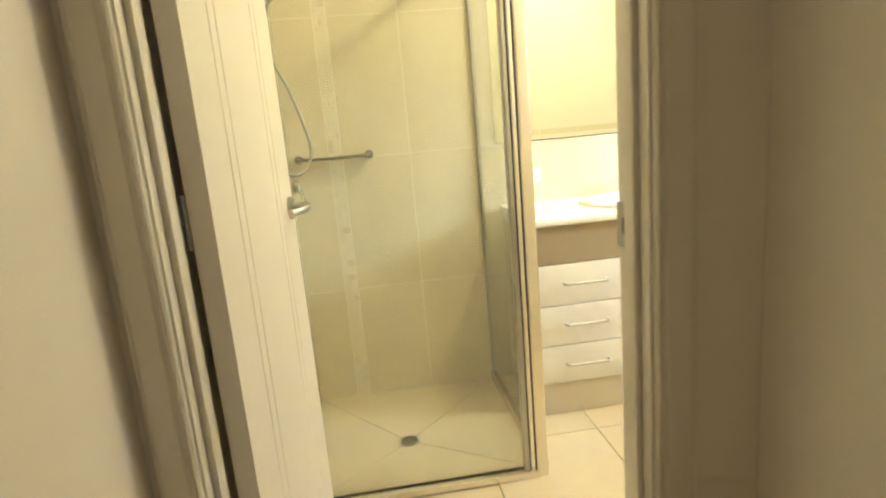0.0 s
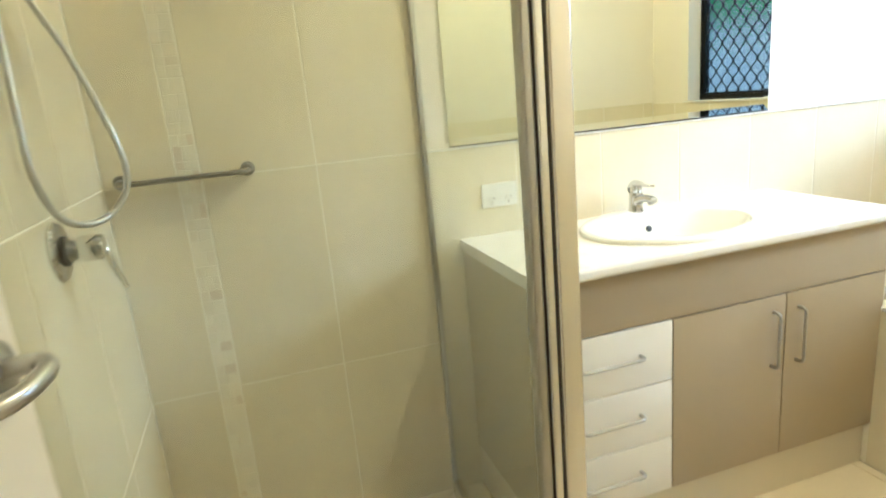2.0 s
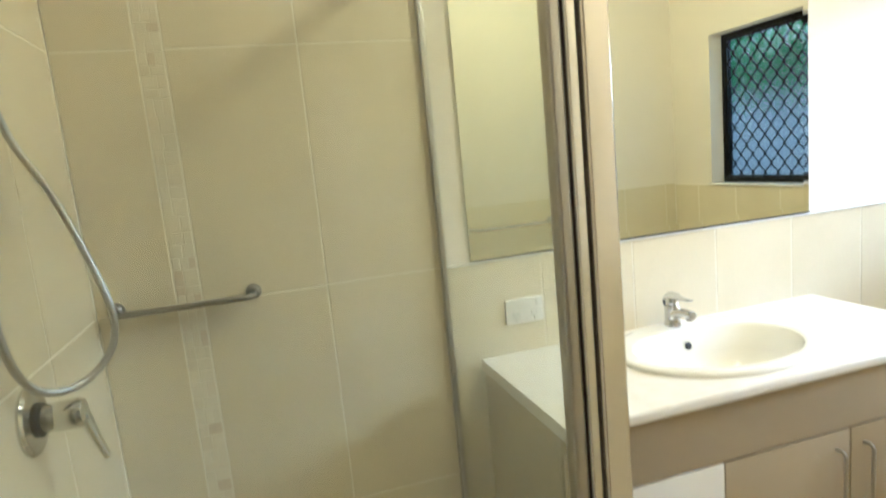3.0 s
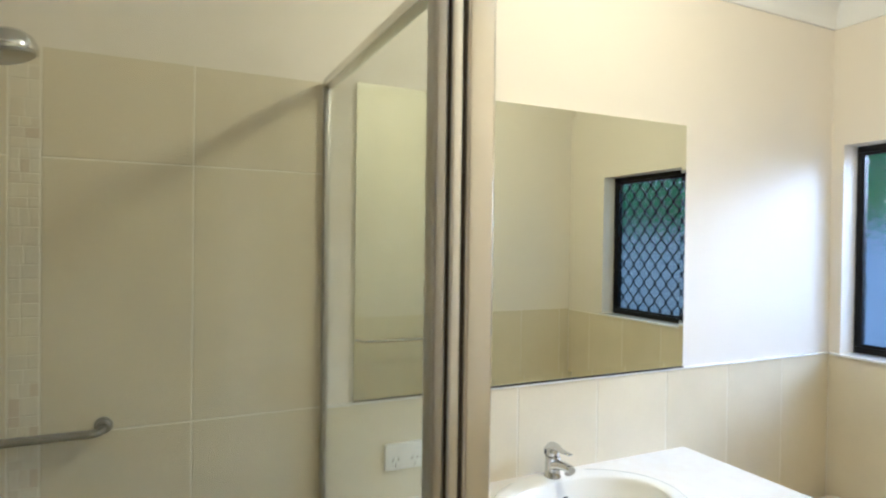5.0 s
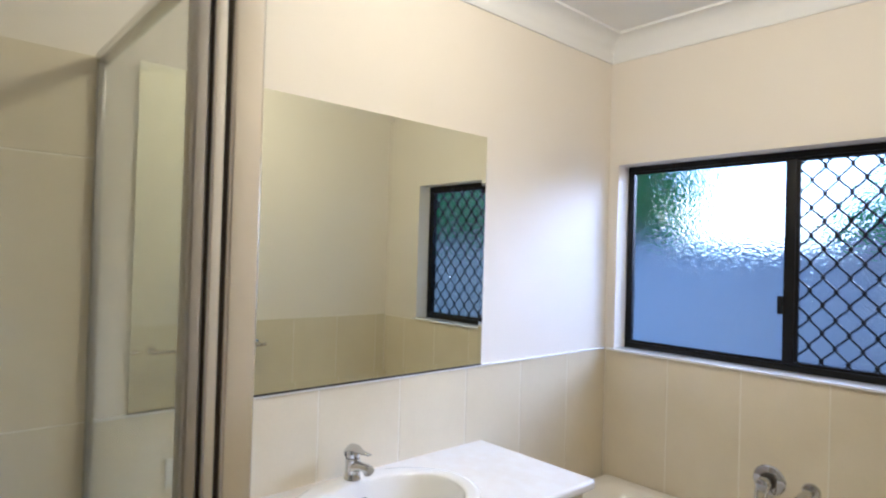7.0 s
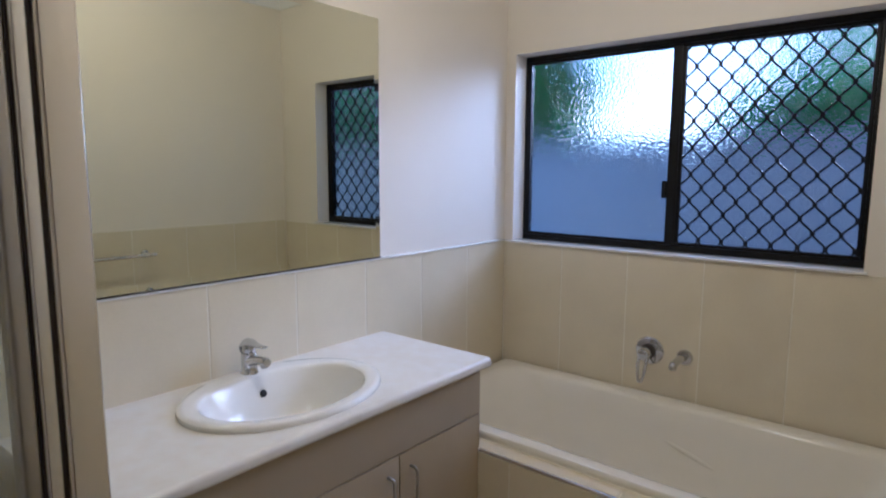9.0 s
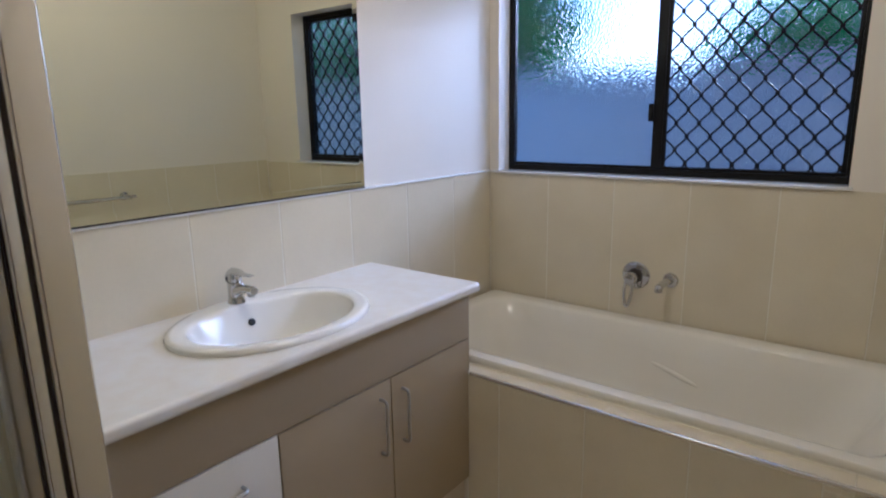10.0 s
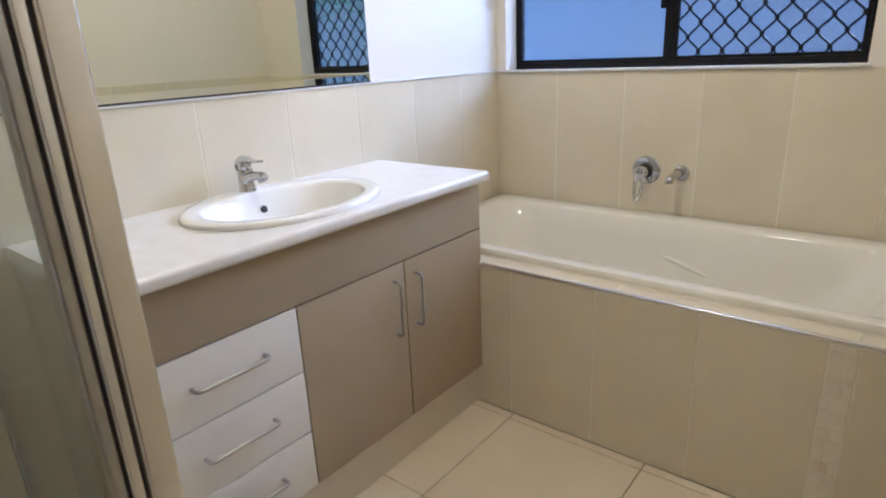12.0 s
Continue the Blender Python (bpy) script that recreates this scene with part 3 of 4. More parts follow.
# steel shelf on the back wall of the shower
SX0, SX1, SZ, SD = -0.122, 0.187, 1.150, 0.062
shelf = thing("shower_shelf", ((SX0 + SX1) / 2, YB, SZ), "slim dull steel shelf with drain slots on shower tiles", "shelf")
outline = [(SX0, YB - 0.016)] + [(SX0 + 0.020 * (1 - math.cos(a)), YB - 0.036 - (SD - 0.036) * math.sin(a)) for a in (math.pi / 2 * k / 6 for k in range(7))]
outline += [(SX1 - 0.020 * (1 - math.sin(a)), YB - 0.036 - (SD - 0.036) * math.cos(a)) for a in (math.pi / 2 * k / 6 for k in range(7))] + [(SX1, YB - 0.016)]
bm = bmesh.new()
loft(bm, [[(x, y, h) for x, y in outline] for h in (SZ - 0.004, SZ - 0.001)])
part("plate", bm, M_SHELF, shelf)
bm = bmesh.new()
tube(bm, [(x, y, SZ) for x, y in outline], 0.0072, 12)
part("bar", bm, M_SHELF, shelf)
for x0, x1 in ((SX0 + 0.035, SX0 + 0.100), (SX0 + 0.118, SX0 + 0.182), (SX0 + 0.200, SX0 + 0.264)):
    part("slot", box(x0, x1, YB - 0.044, YB - 0.038, SZ - 0.0008, SZ - 0.0004), M_DARK, shelf, "dark drain slot")
for x in (SX0, SX1):
    bm = bmesh.new()
    turned(bm, (x, YB, SZ + 0.002), (0, -1, 0), [(0, 0.019), (0.004, 0.019), (0.006, 0.014), (0.018, 0.0135), (0.022, 0.010)], 20)
    part("wall_mount", bm, M_SHELF, shelf)

# shower mixer, slide rail, hose and hand shower
SM = (XL, 2.345, 1.076)
mixer = thing("shower_mixer", SM, "chrome shower mixer with a lever on the tiled wall", "mixer tap")
bm = bmesh.new()
turned(bm, SM, (1, 0, 0), [(0, 0.057), (0.004, 0.057), (0.009, 0.053), (0.013, 0.030)], 32)
part("plate", bm, M_CHROME, mixer)
bm = bmesh.new()
turned(bm, (XL + 0.0115, SM[1], SM[2]), (1, 0, 0), [(0, 0.0285), (0.006, 0.0285), (0.0065, 0.0235)], 26)
part("seal", bm, M_SEAL, mixer, "black rubber ring")
bm = bmesh.new()
turned(bm, (XL + 0.011, SM[1], SM[2]), (1, 0, 0), [(0, 0.023), (0.024, 0.0225), (0.027, 0.0245), (0.060, 0.025), (0.068, 0.0215), (0.071, 0.013)], 26)
part("body", bm, M_CHROME, mixer)
bm = bmesh.new()
path = curve([(XL + 0.060, SM[1], SM[2] + 0.010), (XL + 0.076, SM[1] + 0.002, SM[2] - 0.008), (XL + 0.086, SM[1] + 0.005, SM[2] - 0.048), (XL + 0.098, SM[1] + 0.009, SM[2] - 0.088)], 6)
rings = []
for k, c in enumerate(path):
    u = k / (len(path) - 1)
    w, h = 0.019 - 0.009 * u, 0.011 - 0.0055 * u
    rings.append([c + Vector((h * math.sin(a), w * math.cos(a), 0.35 * h * math.sin(a))) for a in (2 * math.pi * q / 14 for q in range(14))])
loft(bm, rings)
part("lever", bm, M_CHROME, mixer)

RX, RY = XL + 0.050, 2.300
rail = thing("shower_bracket", (XL, RY, 1.74), "chrome wall bracket with a hand shower holder", "shower bracket")
bm = bmesh.new()
turned(bm, (XL, RY, 1.745), (1, 0, 0), [(0, 0.028), (0.005, 0.028), (0.009, 0.015), (0.045, 0.014), (0.055, 0.012)], 22)
tube(bm, [(XL + 0.020, RY - 0.006, 1.742), (XL + 0.020, RY - 0.010, 1.700)], 0.010, 12)
part("elbow", bm, M_CHROME, rail)
bm = bmesh.new()
turned(bm, (RX - 0.02, RY, 1.765), (1, 0.1, 0.2), [(0, 0.016), (0.01, 0.021), (0.045, 0.021), (0.060, 0.017), (0.075, 0.016)], 20)
part("holder", bm, M_STEEL, rail, "grey holder")
hand = thing("hand_shower", (RX, RY, 1.75), "chrome hand shower with a round spray face on its rail", "hand shower")
bm = bmesh.new()
tube(bm, curve([(RX + 0.035, RY + 0.004, 1.742), (RX + 0.055, RY + 0.010, 1.760), (RX + 0.105, RY + 0.022, 1.800), (RX + 0.150, RY + 0.030, 1.832), (RX + 0.190, RY + 0.036, 1.842)], 5), [0.011] * 8 + [0.0125] * 9 + [0.016] * 4, 14)
part("handle", bm, M_CHROME, hand)
bm = bmesh.new()
hc = (RX + 0.205, RY + 0.04, 1.842)
turned(bm, hc, (0.22, 0.0, -0.97), [(-0.022, 0.012), (-0.020, 0.030), (-0.010, 0.042), (0.006, 0.0455), (0.012, 0.044)], 30)
head = part("head", bm, M_CHROME, hand)
bm = bmesh.new()
turned(bm, Vector(hc) + Vector((0.22, 0, -0.97)) * 0.012, (0.22, 0.0, -0.97), [(0, 0.040), (0.003, 0.039), (0.005, 0.034)], 30)
face = part("spray_face", bm, M_STEEL, head, "grey spray face")
hose = thing("shower_hose", (XL, 2.36, 1.2), "flexible chrome shower hose hanging in a loop", "hose")
bm = bmesh.new()
pts = curve([(RX + 0.036, RY + 0.004, 1.742), (RX - 0.004, RY + 0.025, 1.68), (RX - 0.014, RY + 0.064, 1.55), (RX + 0.030, RY + 0.086, 1.43), (RX + 0.065, RY + 0.095, 1.31), (RX + 0.083, RY + 0.095, 1.22), (RX + 0.072, RY + 0.085, 1.160),
             (RX + 0.030, RY + 0.05, 1.122), (RX - 0.012, RY - 0.01, 1.140), (RX - 0.030, RY - 0.045, 1.215), (RX - 0.033, RY - 0.04, 1.32), (RX - 0.033, RY - 0.02, 1.45), (XL + 0.020, RY - 0.010, 1.705)], 10)
tube(bm, pts, 0.0065, 10)
part("hose", bm, M_STEEL, hose)

# ---------------------------------------------------------------- vanity
vanity = thing("vanity_cabinet", (1.365, 2.58, 0), "taupe vanity cabinet with cream drawers and two doors", "cabinet")
VF = 2.362
for nm, q in (("side_panel", box(VX0, VX0 + 0.016, VF + 0.002, YB - 0.004, 0.150, 0.829, 0.001)), ("side_panel", box(VX1 - 0.016, VX1, VF + 0.002, YB - 0.004, 0.150, 0.829, 0.001)),
              ("bottom_panel", box(VX0 + 0.016, VX1 - 0.016, VF + 0.002, YB - 0.004, 0.150, 0.166, 0.001)), ("back_panel", box(VX0 + 0.016, VX1 - 0.016, YB - 0.012, YB - 0.004, 0.166, 0.829))):
    part(nm, q, M_TAUPE, vanity)
part("fascia", box(VX0, VX1, VF - 0.016, VF, 0.669, 0.829, 0.0015), M_TAUPE, vanity)
part("kickboard", box(VX0 + 0.004, VX1 - 0.001, VF + 0.006, VF + 0.022, 0.0, 0.150, 0.001), M_KICK, vanity, "beige kickboard")
part("side_kickboard", box(VX0 + 0.004, VX0 + 0.020, VF + 0.0225, YB - 0.004, 0.0, 0.150, 0.001), M_KICK, vanity, "beige kickboard")
part("end_panel", box(VX1 - 0.0, VX1 + 0.006, VF - 0.014, YB - 0.004, 0.548, 0.829, 0.001), M_TAUPE, vanity)


def bow_handle(parent, a, b, out=0.026, r=0.0048):
    """A slim D handle from a to b on a front that faces -y."""
    a, b = Vector(a), Vector(b)
    d = (b - a).normalized()
    o = Vector((0, -out, 0))
    m = bmesh.new()
    tube(m, curve([a, a + o * 0.7, a + o + d * 0.010, a + o + d * 0.03, b + o - d * 0.03, b + o - d * 0.010, b + o * 0.7, b], 4), r, 10)
    part("handle", m, M_STEEL, parent, "brushed steel bow handle")


XD = 1.190
for i, (z0, z1) in enumerate(((0.4945, 0.665), (0.3205, 0.4905), (0.1525, 0.3165))):
    dr = part("drawer", box(VX0 + 0.002, XD - 0.002, VF - 0.016, VF, z0, z1, 0.0015), M_DRAWER, vanity, "cream laminate drawer front")
    zc = (0.585, 0.411, 0.236)[i]
    bow_handle(dr, (0.905, VF - 0.016, zc), (1.086, VF - 0.016, zc))
for x0, x1, hx in ((XD + 0.002, 1.5745, 1.530), (1.5785, VX1 - 0.002, 1.622)):
    dr = part("door", box(x0, x1, VF - 0.016, VF, 0.1525, 0.665, 0.0015), M_TAUPE, vanity)
    bow_handle(dr, (hx, VF - 0.016, 0.452), (hx, VF - 0.016, 0.617))

# worktop with a rounded front edge and an oval cut-out
BCX, BCY, BA, BB = 1.355, 2.557, 0.287, 0.218
top = thing("vanity_worktop", (1.365, 2.55, 0.83), "pale mottled laminate worktop with a rounded front edge", "worktop")
TX0, TX1, TY0, TZ0, TZ1 = 0.768, 1.966, 2.312, 0.829, 0.862
bm = bmesh.new()
n = 48
oval = [(BCX + BA * 0.93 * math.cos(2 * math.pi * i / n), BCY + BB * 0.93 * math.sin(2 * math.pi * i / n)) for i in range(n)]


def edge_point(ax, ay):
    """Where the ray from the basin's middle meets the worktop's outline."""
    t = min([((TX1 if ax > 0 else TX0) - BCX) / ax if abs(ax) > 1e-6 else 9, ((YB if ay > 0 else TY0 + 0.008) - BCY) / ay if abs(ay) > 1e-6 else 9])
    return BCX + ax * t, BCY + ay * t


angles = sorted({round(math.atan2(s[1] - BCY, s[0] - BCX), 5) for s in oval} | {round(math.atan2(q - BCY, p - BCX), 5) for p in (TX0, TX1) for q in (TY0 + 0.008, YB)})
ring_in = [(BCX + BA * 0.93 * math.cos(math.atan2(math.sin(a) / BB, math.cos(a) / BA)), BCY + BB * 0.93 * math.sin(math.atan2(math.sin(a) / BB, math.cos(a) / BA))) for a in angles]
ring_out = [edge_point(math.cos(a), math.sin(a)) for a in angles]
vi = [[bm.verts.new((x, y, z)) for x, y in ring_in] for z in (TZ1, TZ0)]
vo = [[bm.verts.new((x, y, z)) for x, y in ring_out] for z in (TZ1, TZ0)]
for i in range(len(angles)):
    j = (i + 1) % len(angles)
    bm.faces.new((vi[0][i], vo[0][i], vo[0][j], vi[0][j]))
    bm.faces.new((vi[1][i], vi[1][j], vo[1][j], vo[1][i]))
    bm.faces.new((vi[0][i], vi[0][j], vi[1][j], vi[1][i]))
    bm.faces.new((vo[0][i], vo[1][i], vo[1][j], vo[0][j]))
part("slab", bm, M_TOP, top)
bm = bmesh.new()
prof = [(0.0085, TZ1 - 0.0002)] + [(0.008 - 0.012 * math.sin(a), TZ1 - 0.012 + 0.0118 * math.cos(a)) for a in (math.pi / 2 * k / 6 for k in range(1, 7))]
prof += [(0.008 - 0.012 * math.cos(a), TZ0 + 0.012 - 0.012 * math.sin(a)) for a in (math.pi / 2 * k / 6 for k in range(7))] + [(0.0085, TZ0)]
loft(bm, [[(x, TY0 + u, h) for u, h in prof] for x in (TX0, TX1)])
part("rolled_edge", bm, M_TOP, top)

# oval basin
basin = thing("basin", (BCX, BCY, 0.86), "white oval drop-in ceramic basin with an overflow hole", "basin")
bm = bmesh.new()
n = 56
prof = [(0.925, 0.860, 0), (0.995, 0.8622, 0), (1.0, 0.866, 0), (0.993, 0.873, 0), (0.970, 0.8775, 0), (0.93, 0.878, 0), (0.87, 0.8765, 0.000), (0.835, 0.8755, 0.001), (0.818, 0.8725, 0.002), (0.806, 0.863, 0.004),
        (0.770, 0.845, 0.007), (0.715, 0.805, 0.009), (0.63, 0.772, 0.010), (0.50, 0.748, 0.008), (0.30, 0.734, 0.004), (0.10, 0.728, 0.0)]
rings = []
for s, z, dy in prof:
    q = 0.046 * max(0.0, min(1.0, (0.95 - s) / 0.12))
    rings.append([(BCX + BA * s * math.cos(a), BCY + (BB * s - (q * 0.75 if math.sin(a) > 0 else 0) * abs(math.sin(a))) * math.sin(a) - dy, z) for a in (2 * math.pi * i / n for i in range(n))])
loft(bm, rings, cap=False)
part("bowl", bm, M_WHITE, basin)
bm = bmesh.new()
turned(bm, (BCX, BCY, 0.7275), (0, 0, 1), [(0, 0.030), (0.003, 0.030), (0.005, 0.024), (0.004, 0.012)], 24)
part("waste", bm, M_CHROME, basin, "chrome plug waste")
bm = bmesh.new()
turned(bm, (1.362, BCY + 0.1185, 0.828), (0, -0.92, 0.38), [(-0.006, 0.0105), (0.0015, 0.0105), (0.002, 0.009)], 20)
part("overflow", bm, M_WATER_DARK, basin, "dark round overflow hole")

# basin mixer
TX, TY = 1.359, 2.738
tap = thing("basin_tap", (TX, TY, 0.8755), "chrome single-lever basin mixer tap", "tap")
bm = bmesh.new()
turned(bm, (TX, TY, 0.8755), (0, 0, 1), [(0, 0.0265), (0.004, 0.0265), (0.007, 0.0245), (0.03, 0.0235), (0.05, 0.0235), (0.062, 0.024), (0.069, 0.023)], 28)
part("body", bm, M_CHROME, tap)
bm = bmesh.new()
rings = []
for k, (dy, z, w, h) in enumerate(((0.0, 0.912, 0.020, 0.024), (-0.02, 0.920, 0.020, 0.019), (-0.045, 0.9285, 0.0175, 0.0145), (-0.070, 0.932, 0.0155, 0.0130), (-0.088, 0.931, 0.0150, 0.0135), (-0.094, 0.929, 0.0135, 0.0120))):
    rings.append([(TX + w * math.cos(a), TY + dy, z + h * math.sin(a)) for a in (2 * math.pi * i / 16 for i in range(16))])
loft(bm, rings)
spout = part("spout", bm, M_CHROME, tap)
bm = bmesh.new()
turned(bm, (TX, TY - 0.078, 0.922), (0, -0.1, -1), [(0, 0.0115), (0.010, 0.0115), (0.012, 0.009)], 18)
part("aerator", bm, M_STEEL, spout)
bm = bmesh.new()
rings = []
for dy, z, w, h in ((0.021, 0.955, 0.018, 0.003), (0.022, 0.972, 0.019, 0.012), (0.008, 0.984, 0.021, 0.014), (-0.012, 0.987, 0.0205, 0.010), (-0.030, 0.984, 0.016, 0.006), (-0.060, 0.984, 0.0125, 0.0042), (-0.085, 0.986, 0.010, 0.0036), (-0.088, 0.986, 0.008, 0.002)):
    rings.append([(TX + w * math.cos(a), TY + dy, z + h * math.sin(a) - 0.009) for a in (2 * math.pi * i / 16 for i in range(16))])
loft(bm, rings)
part("lever", bm, M_CHROME, tap)
bm = bmesh.new()
turned(bm, (TX, TY, 0.944), (0, 0, 1), [(0, 0.0195), (0.006, 0.0205), (0.020, 0.0205), (0.030, 0.017)], 24)
part("collar", bm, M_CHROME, tap)
tap.scale = (0.93, 0.97, 0.90)

# double power point
sock = thing("power_point", (0.908, YB, 1.02), "white double power point on the tiles", "power point")
part("plate", box(0.850, 0.966, YB - 0.010, YB, 0.948, 1.020, 0.003), M_PLASTIC, sock)
for cx in (0.880, 0.936):
    part("switch", box(cx + 0.006, cx + 0.016, YB - 0.0135, YB - 0.009, 0.998, 1.013, 0.0012), M_PLASTIC, sock)
    for dx, dz, an in ((-0.008, 0.004, 25), (0.008, 0.004, -25), (0.0, -0.011, 0)):
        m = box(-0.0016, 0.0016, -0.0108, -0.0095, -0.0046, 0.0046)
        m.transform(Matrix.Translation((cx + dx, YB, 0.972 + dz)) @ Matrix.Rotation(radians(an), 4, 'Y'))
        part("slot", m, M_DARK, sock)

# ---------------------------------------------------------------- bath
HB, HR = 0.545, 0.572      # tiled ledge and bath rim
bath = thing("bathtub", (2.37, 1.94, 0), "cream-white acrylic bathtub set into a tiled surround", "bathtub")
bx0, bx1, by0, by1 = XB + 0.068, XR - 0.012, YN + 0.035, YB - 0.03


def bath_ring(i, z, r, skew=0.0):
    """A rounded rectangle set in by i, with corner radius r; skew slopes the head end."""
    pts = []
    x0, x1, y0, y1 = bx0 + i, bx1 - i, by0 + i + skew, by1 - i - skew * 0.5
    for cx, cy, a0 in ((x1 - r, y1 - r, 0), (x0 + r, y1 - r, 90), (x0 + r, y0 + r, 180), (x1 - r, y0 + r, 270)):
        for k in range(9):
            a = radians(a0 + 90 * k / 8)
            pts.append((cx + r * math.cos(a), cy + r * math.sin(a), z))
    return pts


bm = bmesh.new()
loft(bm, [bath_ring(0.004, HB - 0.004, 0.03), bath_ring(0.0, HB + 0.003, 0.03), bath_ring(0.0, HR - 0.008, 0.03), bath_ring(0.004, HR - 0.001, 0.03), bath_ring(0.012, HR, 0.035), bath_ring(0.050, HR - 0.002, 0.07),
          bath_ring(0.062, HR - 0.006, 0.10), bath_ring(0.072, HR - 0.020, 0.13), bath_ring(0.088, HR - 0.10, 0.16, 0.03), bath_ring(0.108, HR - 0.24, 0.17, 0.09), bath_ring(0.135, HR - 0.33, 0.17, 0.13), bath_ring(0.185, HR - 0.365, 0.13, 0.16), bath_ring(0.25, HR - 0.372, 0.08, 0.2)], cap=False)
bm.verts.ensure_lookup_table()
bm.faces.new([bm.verts[len(bm.verts) - 36 + i] for i in range(36)])
part("tub", bm, M_BATH, bath)
bm = bmesh.new()
turned(bm, (2.37, 1.50, HR - 0.371), (0, 0, 1), [(0, 0.034), (0.003, 0.034), (0.006, 0.026), (0.005, 0.01)], 24)
part("waste", bm, M_CHROME, bath, "chrome plug waste")
# moulded armrest that stands out of the far side of the tub
bm = bmesh.new()
tube(bm, curve([(2.682, 2.03, 0.440), (2.672, 1.95, 0.421), (2.668, 1.85, 0.392), (2.672, 1.75, 0.358), (2.684, 1.66, 0.325)], 8), [0.002 + 0.009 * math.sin(math.pi * i / 32) for i in range(33)], 16)
part("armrest", bm, M_BATH, bath)

surround = solid("bath_surround", box(XB + 0.0012, XB + 0.100, YN - TD, YB, 0.0, HB - 0.0005), M_GROUT, "beige tiled bath surround with a bright metal edge", "bath surround", "structure")
edge = box(XB - 0.001, XB + 0.010, YN, 2.345, HB - 0.010, HB + 0.001, 0.003, 3)
part("edge_trim", edge, M_BRIGHT, surround, "bright aluminium edge trim")

BM = (XR, 2.088, 0.742)
bmix = thing("bath_mixer", BM, "chrome bath mixer with a loop lever on the tiled wall", "mixer tap")
bm = bmesh.new()
turned(bm, BM, (-1, 0, 0), [(0, 0.057), (0.004, 0.057), (0.009, 0.053), (0.013, 0.032)], 32)
part("plate", bm, M_CHROME, bmix)
bm = bmesh.new()
turned(bm, (XR - 0.011, BM[1], BM[2]), (-1, 0, 0), [(0, 0.024), (0.03, 0.023), (0.034, 0.025), (0.060, 0.0255), (0.068, 0.022), (0.071, 0.014)], 26)
part("body", bm, M_CHROME, bmix)
bm = bmesh.new()
turned(bm, (XR - 0.0115, BM[1], BM[2]), (-1, 0, 0), [(0, 0.0305), (0.006, 0.0305), (0.0065, 0.0245)], 26)
part("seal", bm, M_SEAL, bmix, "black rubber ring")
bm = bmesh.new()
tube(bm, curve([(XR - 0.062, BM[1] - 0.017, BM[2] - 0.006), (XR - 0.079, BM[1] - 0.016, BM[2] - 0.032), (XR - 0.090, BM[1] - 0.013, BM[2] - 0.072), (XR - 0.096, BM[1] - 0.007, BM[2] - 0.100), (XR - 0.098, BM[1], BM[2] - 0.106),
                (XR - 0.096, BM[1] + 0.007, BM[2] - 0.100), (XR - 0.090, BM[1] + 0.013, BM[2] - 0.072), (XR - 0.079, BM[1] + 0.016, BM[2] - 0.032), (XR - 0.062, BM[1] + 0.017, BM[2] - 0.006)], 5), 0.0062, 10)
part("lever", bm, M_CHROME, bmix)
bsp = thing("bath_spout", (XR, 1.949, 0.741), "chrome bath spout on the tiled wall", "spout")
bm = bmesh.new()
turned(bm, (XR, 1.949, 0.741), (-1, 0, 0), [(0, 0.031), (0.004, 0.031), (0.010, 0.027), (0.012, 0.018)], 26)
part("rose", bm, M_CHROME, bsp)
bm = bmesh.new()
tube(bm, curve([(XR - 0.008, 1.949, 0.741), (XR - 0.06, 1.951, 0.745), (XR - 0.105, 1.953, 0.741), (XR - 0.124, 1.954, 0.736), (XR - 0.127, 1.954, 0.722)], 5), 0.0145, 14)
part("pipe", bm, M_CHROME, bsp)

# towel rail on the door wall
towel = thing("towel_rail", (1.6, YN, 1.0), "chrome double towel rail on the tiled wall", "towel rail")
for dy, z in ((0.072, 1.008),):
    bm = bmesh.new()
    tube(bm, [(1.27, YN + dy, z), (1.89, YN + dy, z)], 0.0095, 12)
    part("bar", bm, M_CHROME, towel)
for xx in (1.30, 1.86):
    bm = bmesh.new()
    turned(bm, (xx, YN, 1.008), (0, 1, 0), [(0, 0.022), (0.006, 0.022), (0.010, 0.011), (0.075, 0.011), (0.085, 0.009)], 18)
    part("bracket", bm, M_CHROME, towel)

# ceiling light
clight = thing("ceiling_light", (LAMP[0], LAMP[1], ZC), "round frosted ceiling light", "ceiling light")
bm = bmesh.new()
turned(bm, (LAMP[0], LAMP[1], ZC), (0, 0, -1), [(0, 0.15), (0.012, 0.15), (0.016, 0.145)], 36)
part("base", bm, M_PLASTIC, clight)
bm = bmesh.new()
turned(bm, (LAMP[0], LAMP[1], ZC - 0.016), (0, 0, -1), [(0, 0.142), (0.015, 0.141), (0.035, 0.125), (0.05, 0.09), (0.058, 0.04), (0.06, 0.0)], 36)
dif = part("diffuser", bm, M_LAMP, clight, "glowing frosted diffuser")
dif.visible_shadow = False

# ---------------------------------------------------------------- tiles
R0 = (0, 0, 0)
rows_low = [0.0, 0.54, ZW]
rows_shower = [0.0, 0.54, ZW, 1.74, ZT]
cols_shower = [XL, 0.010, 0.068, 0.3685, GX]
cols_back = [GX, 0.9735, 1.276, 1.5785, 1.881, 2.1835, 2.486, XR]


def bed(parent, b):
    part("grout", b, M_GROUT, parent, "pale grout", smooth=False)


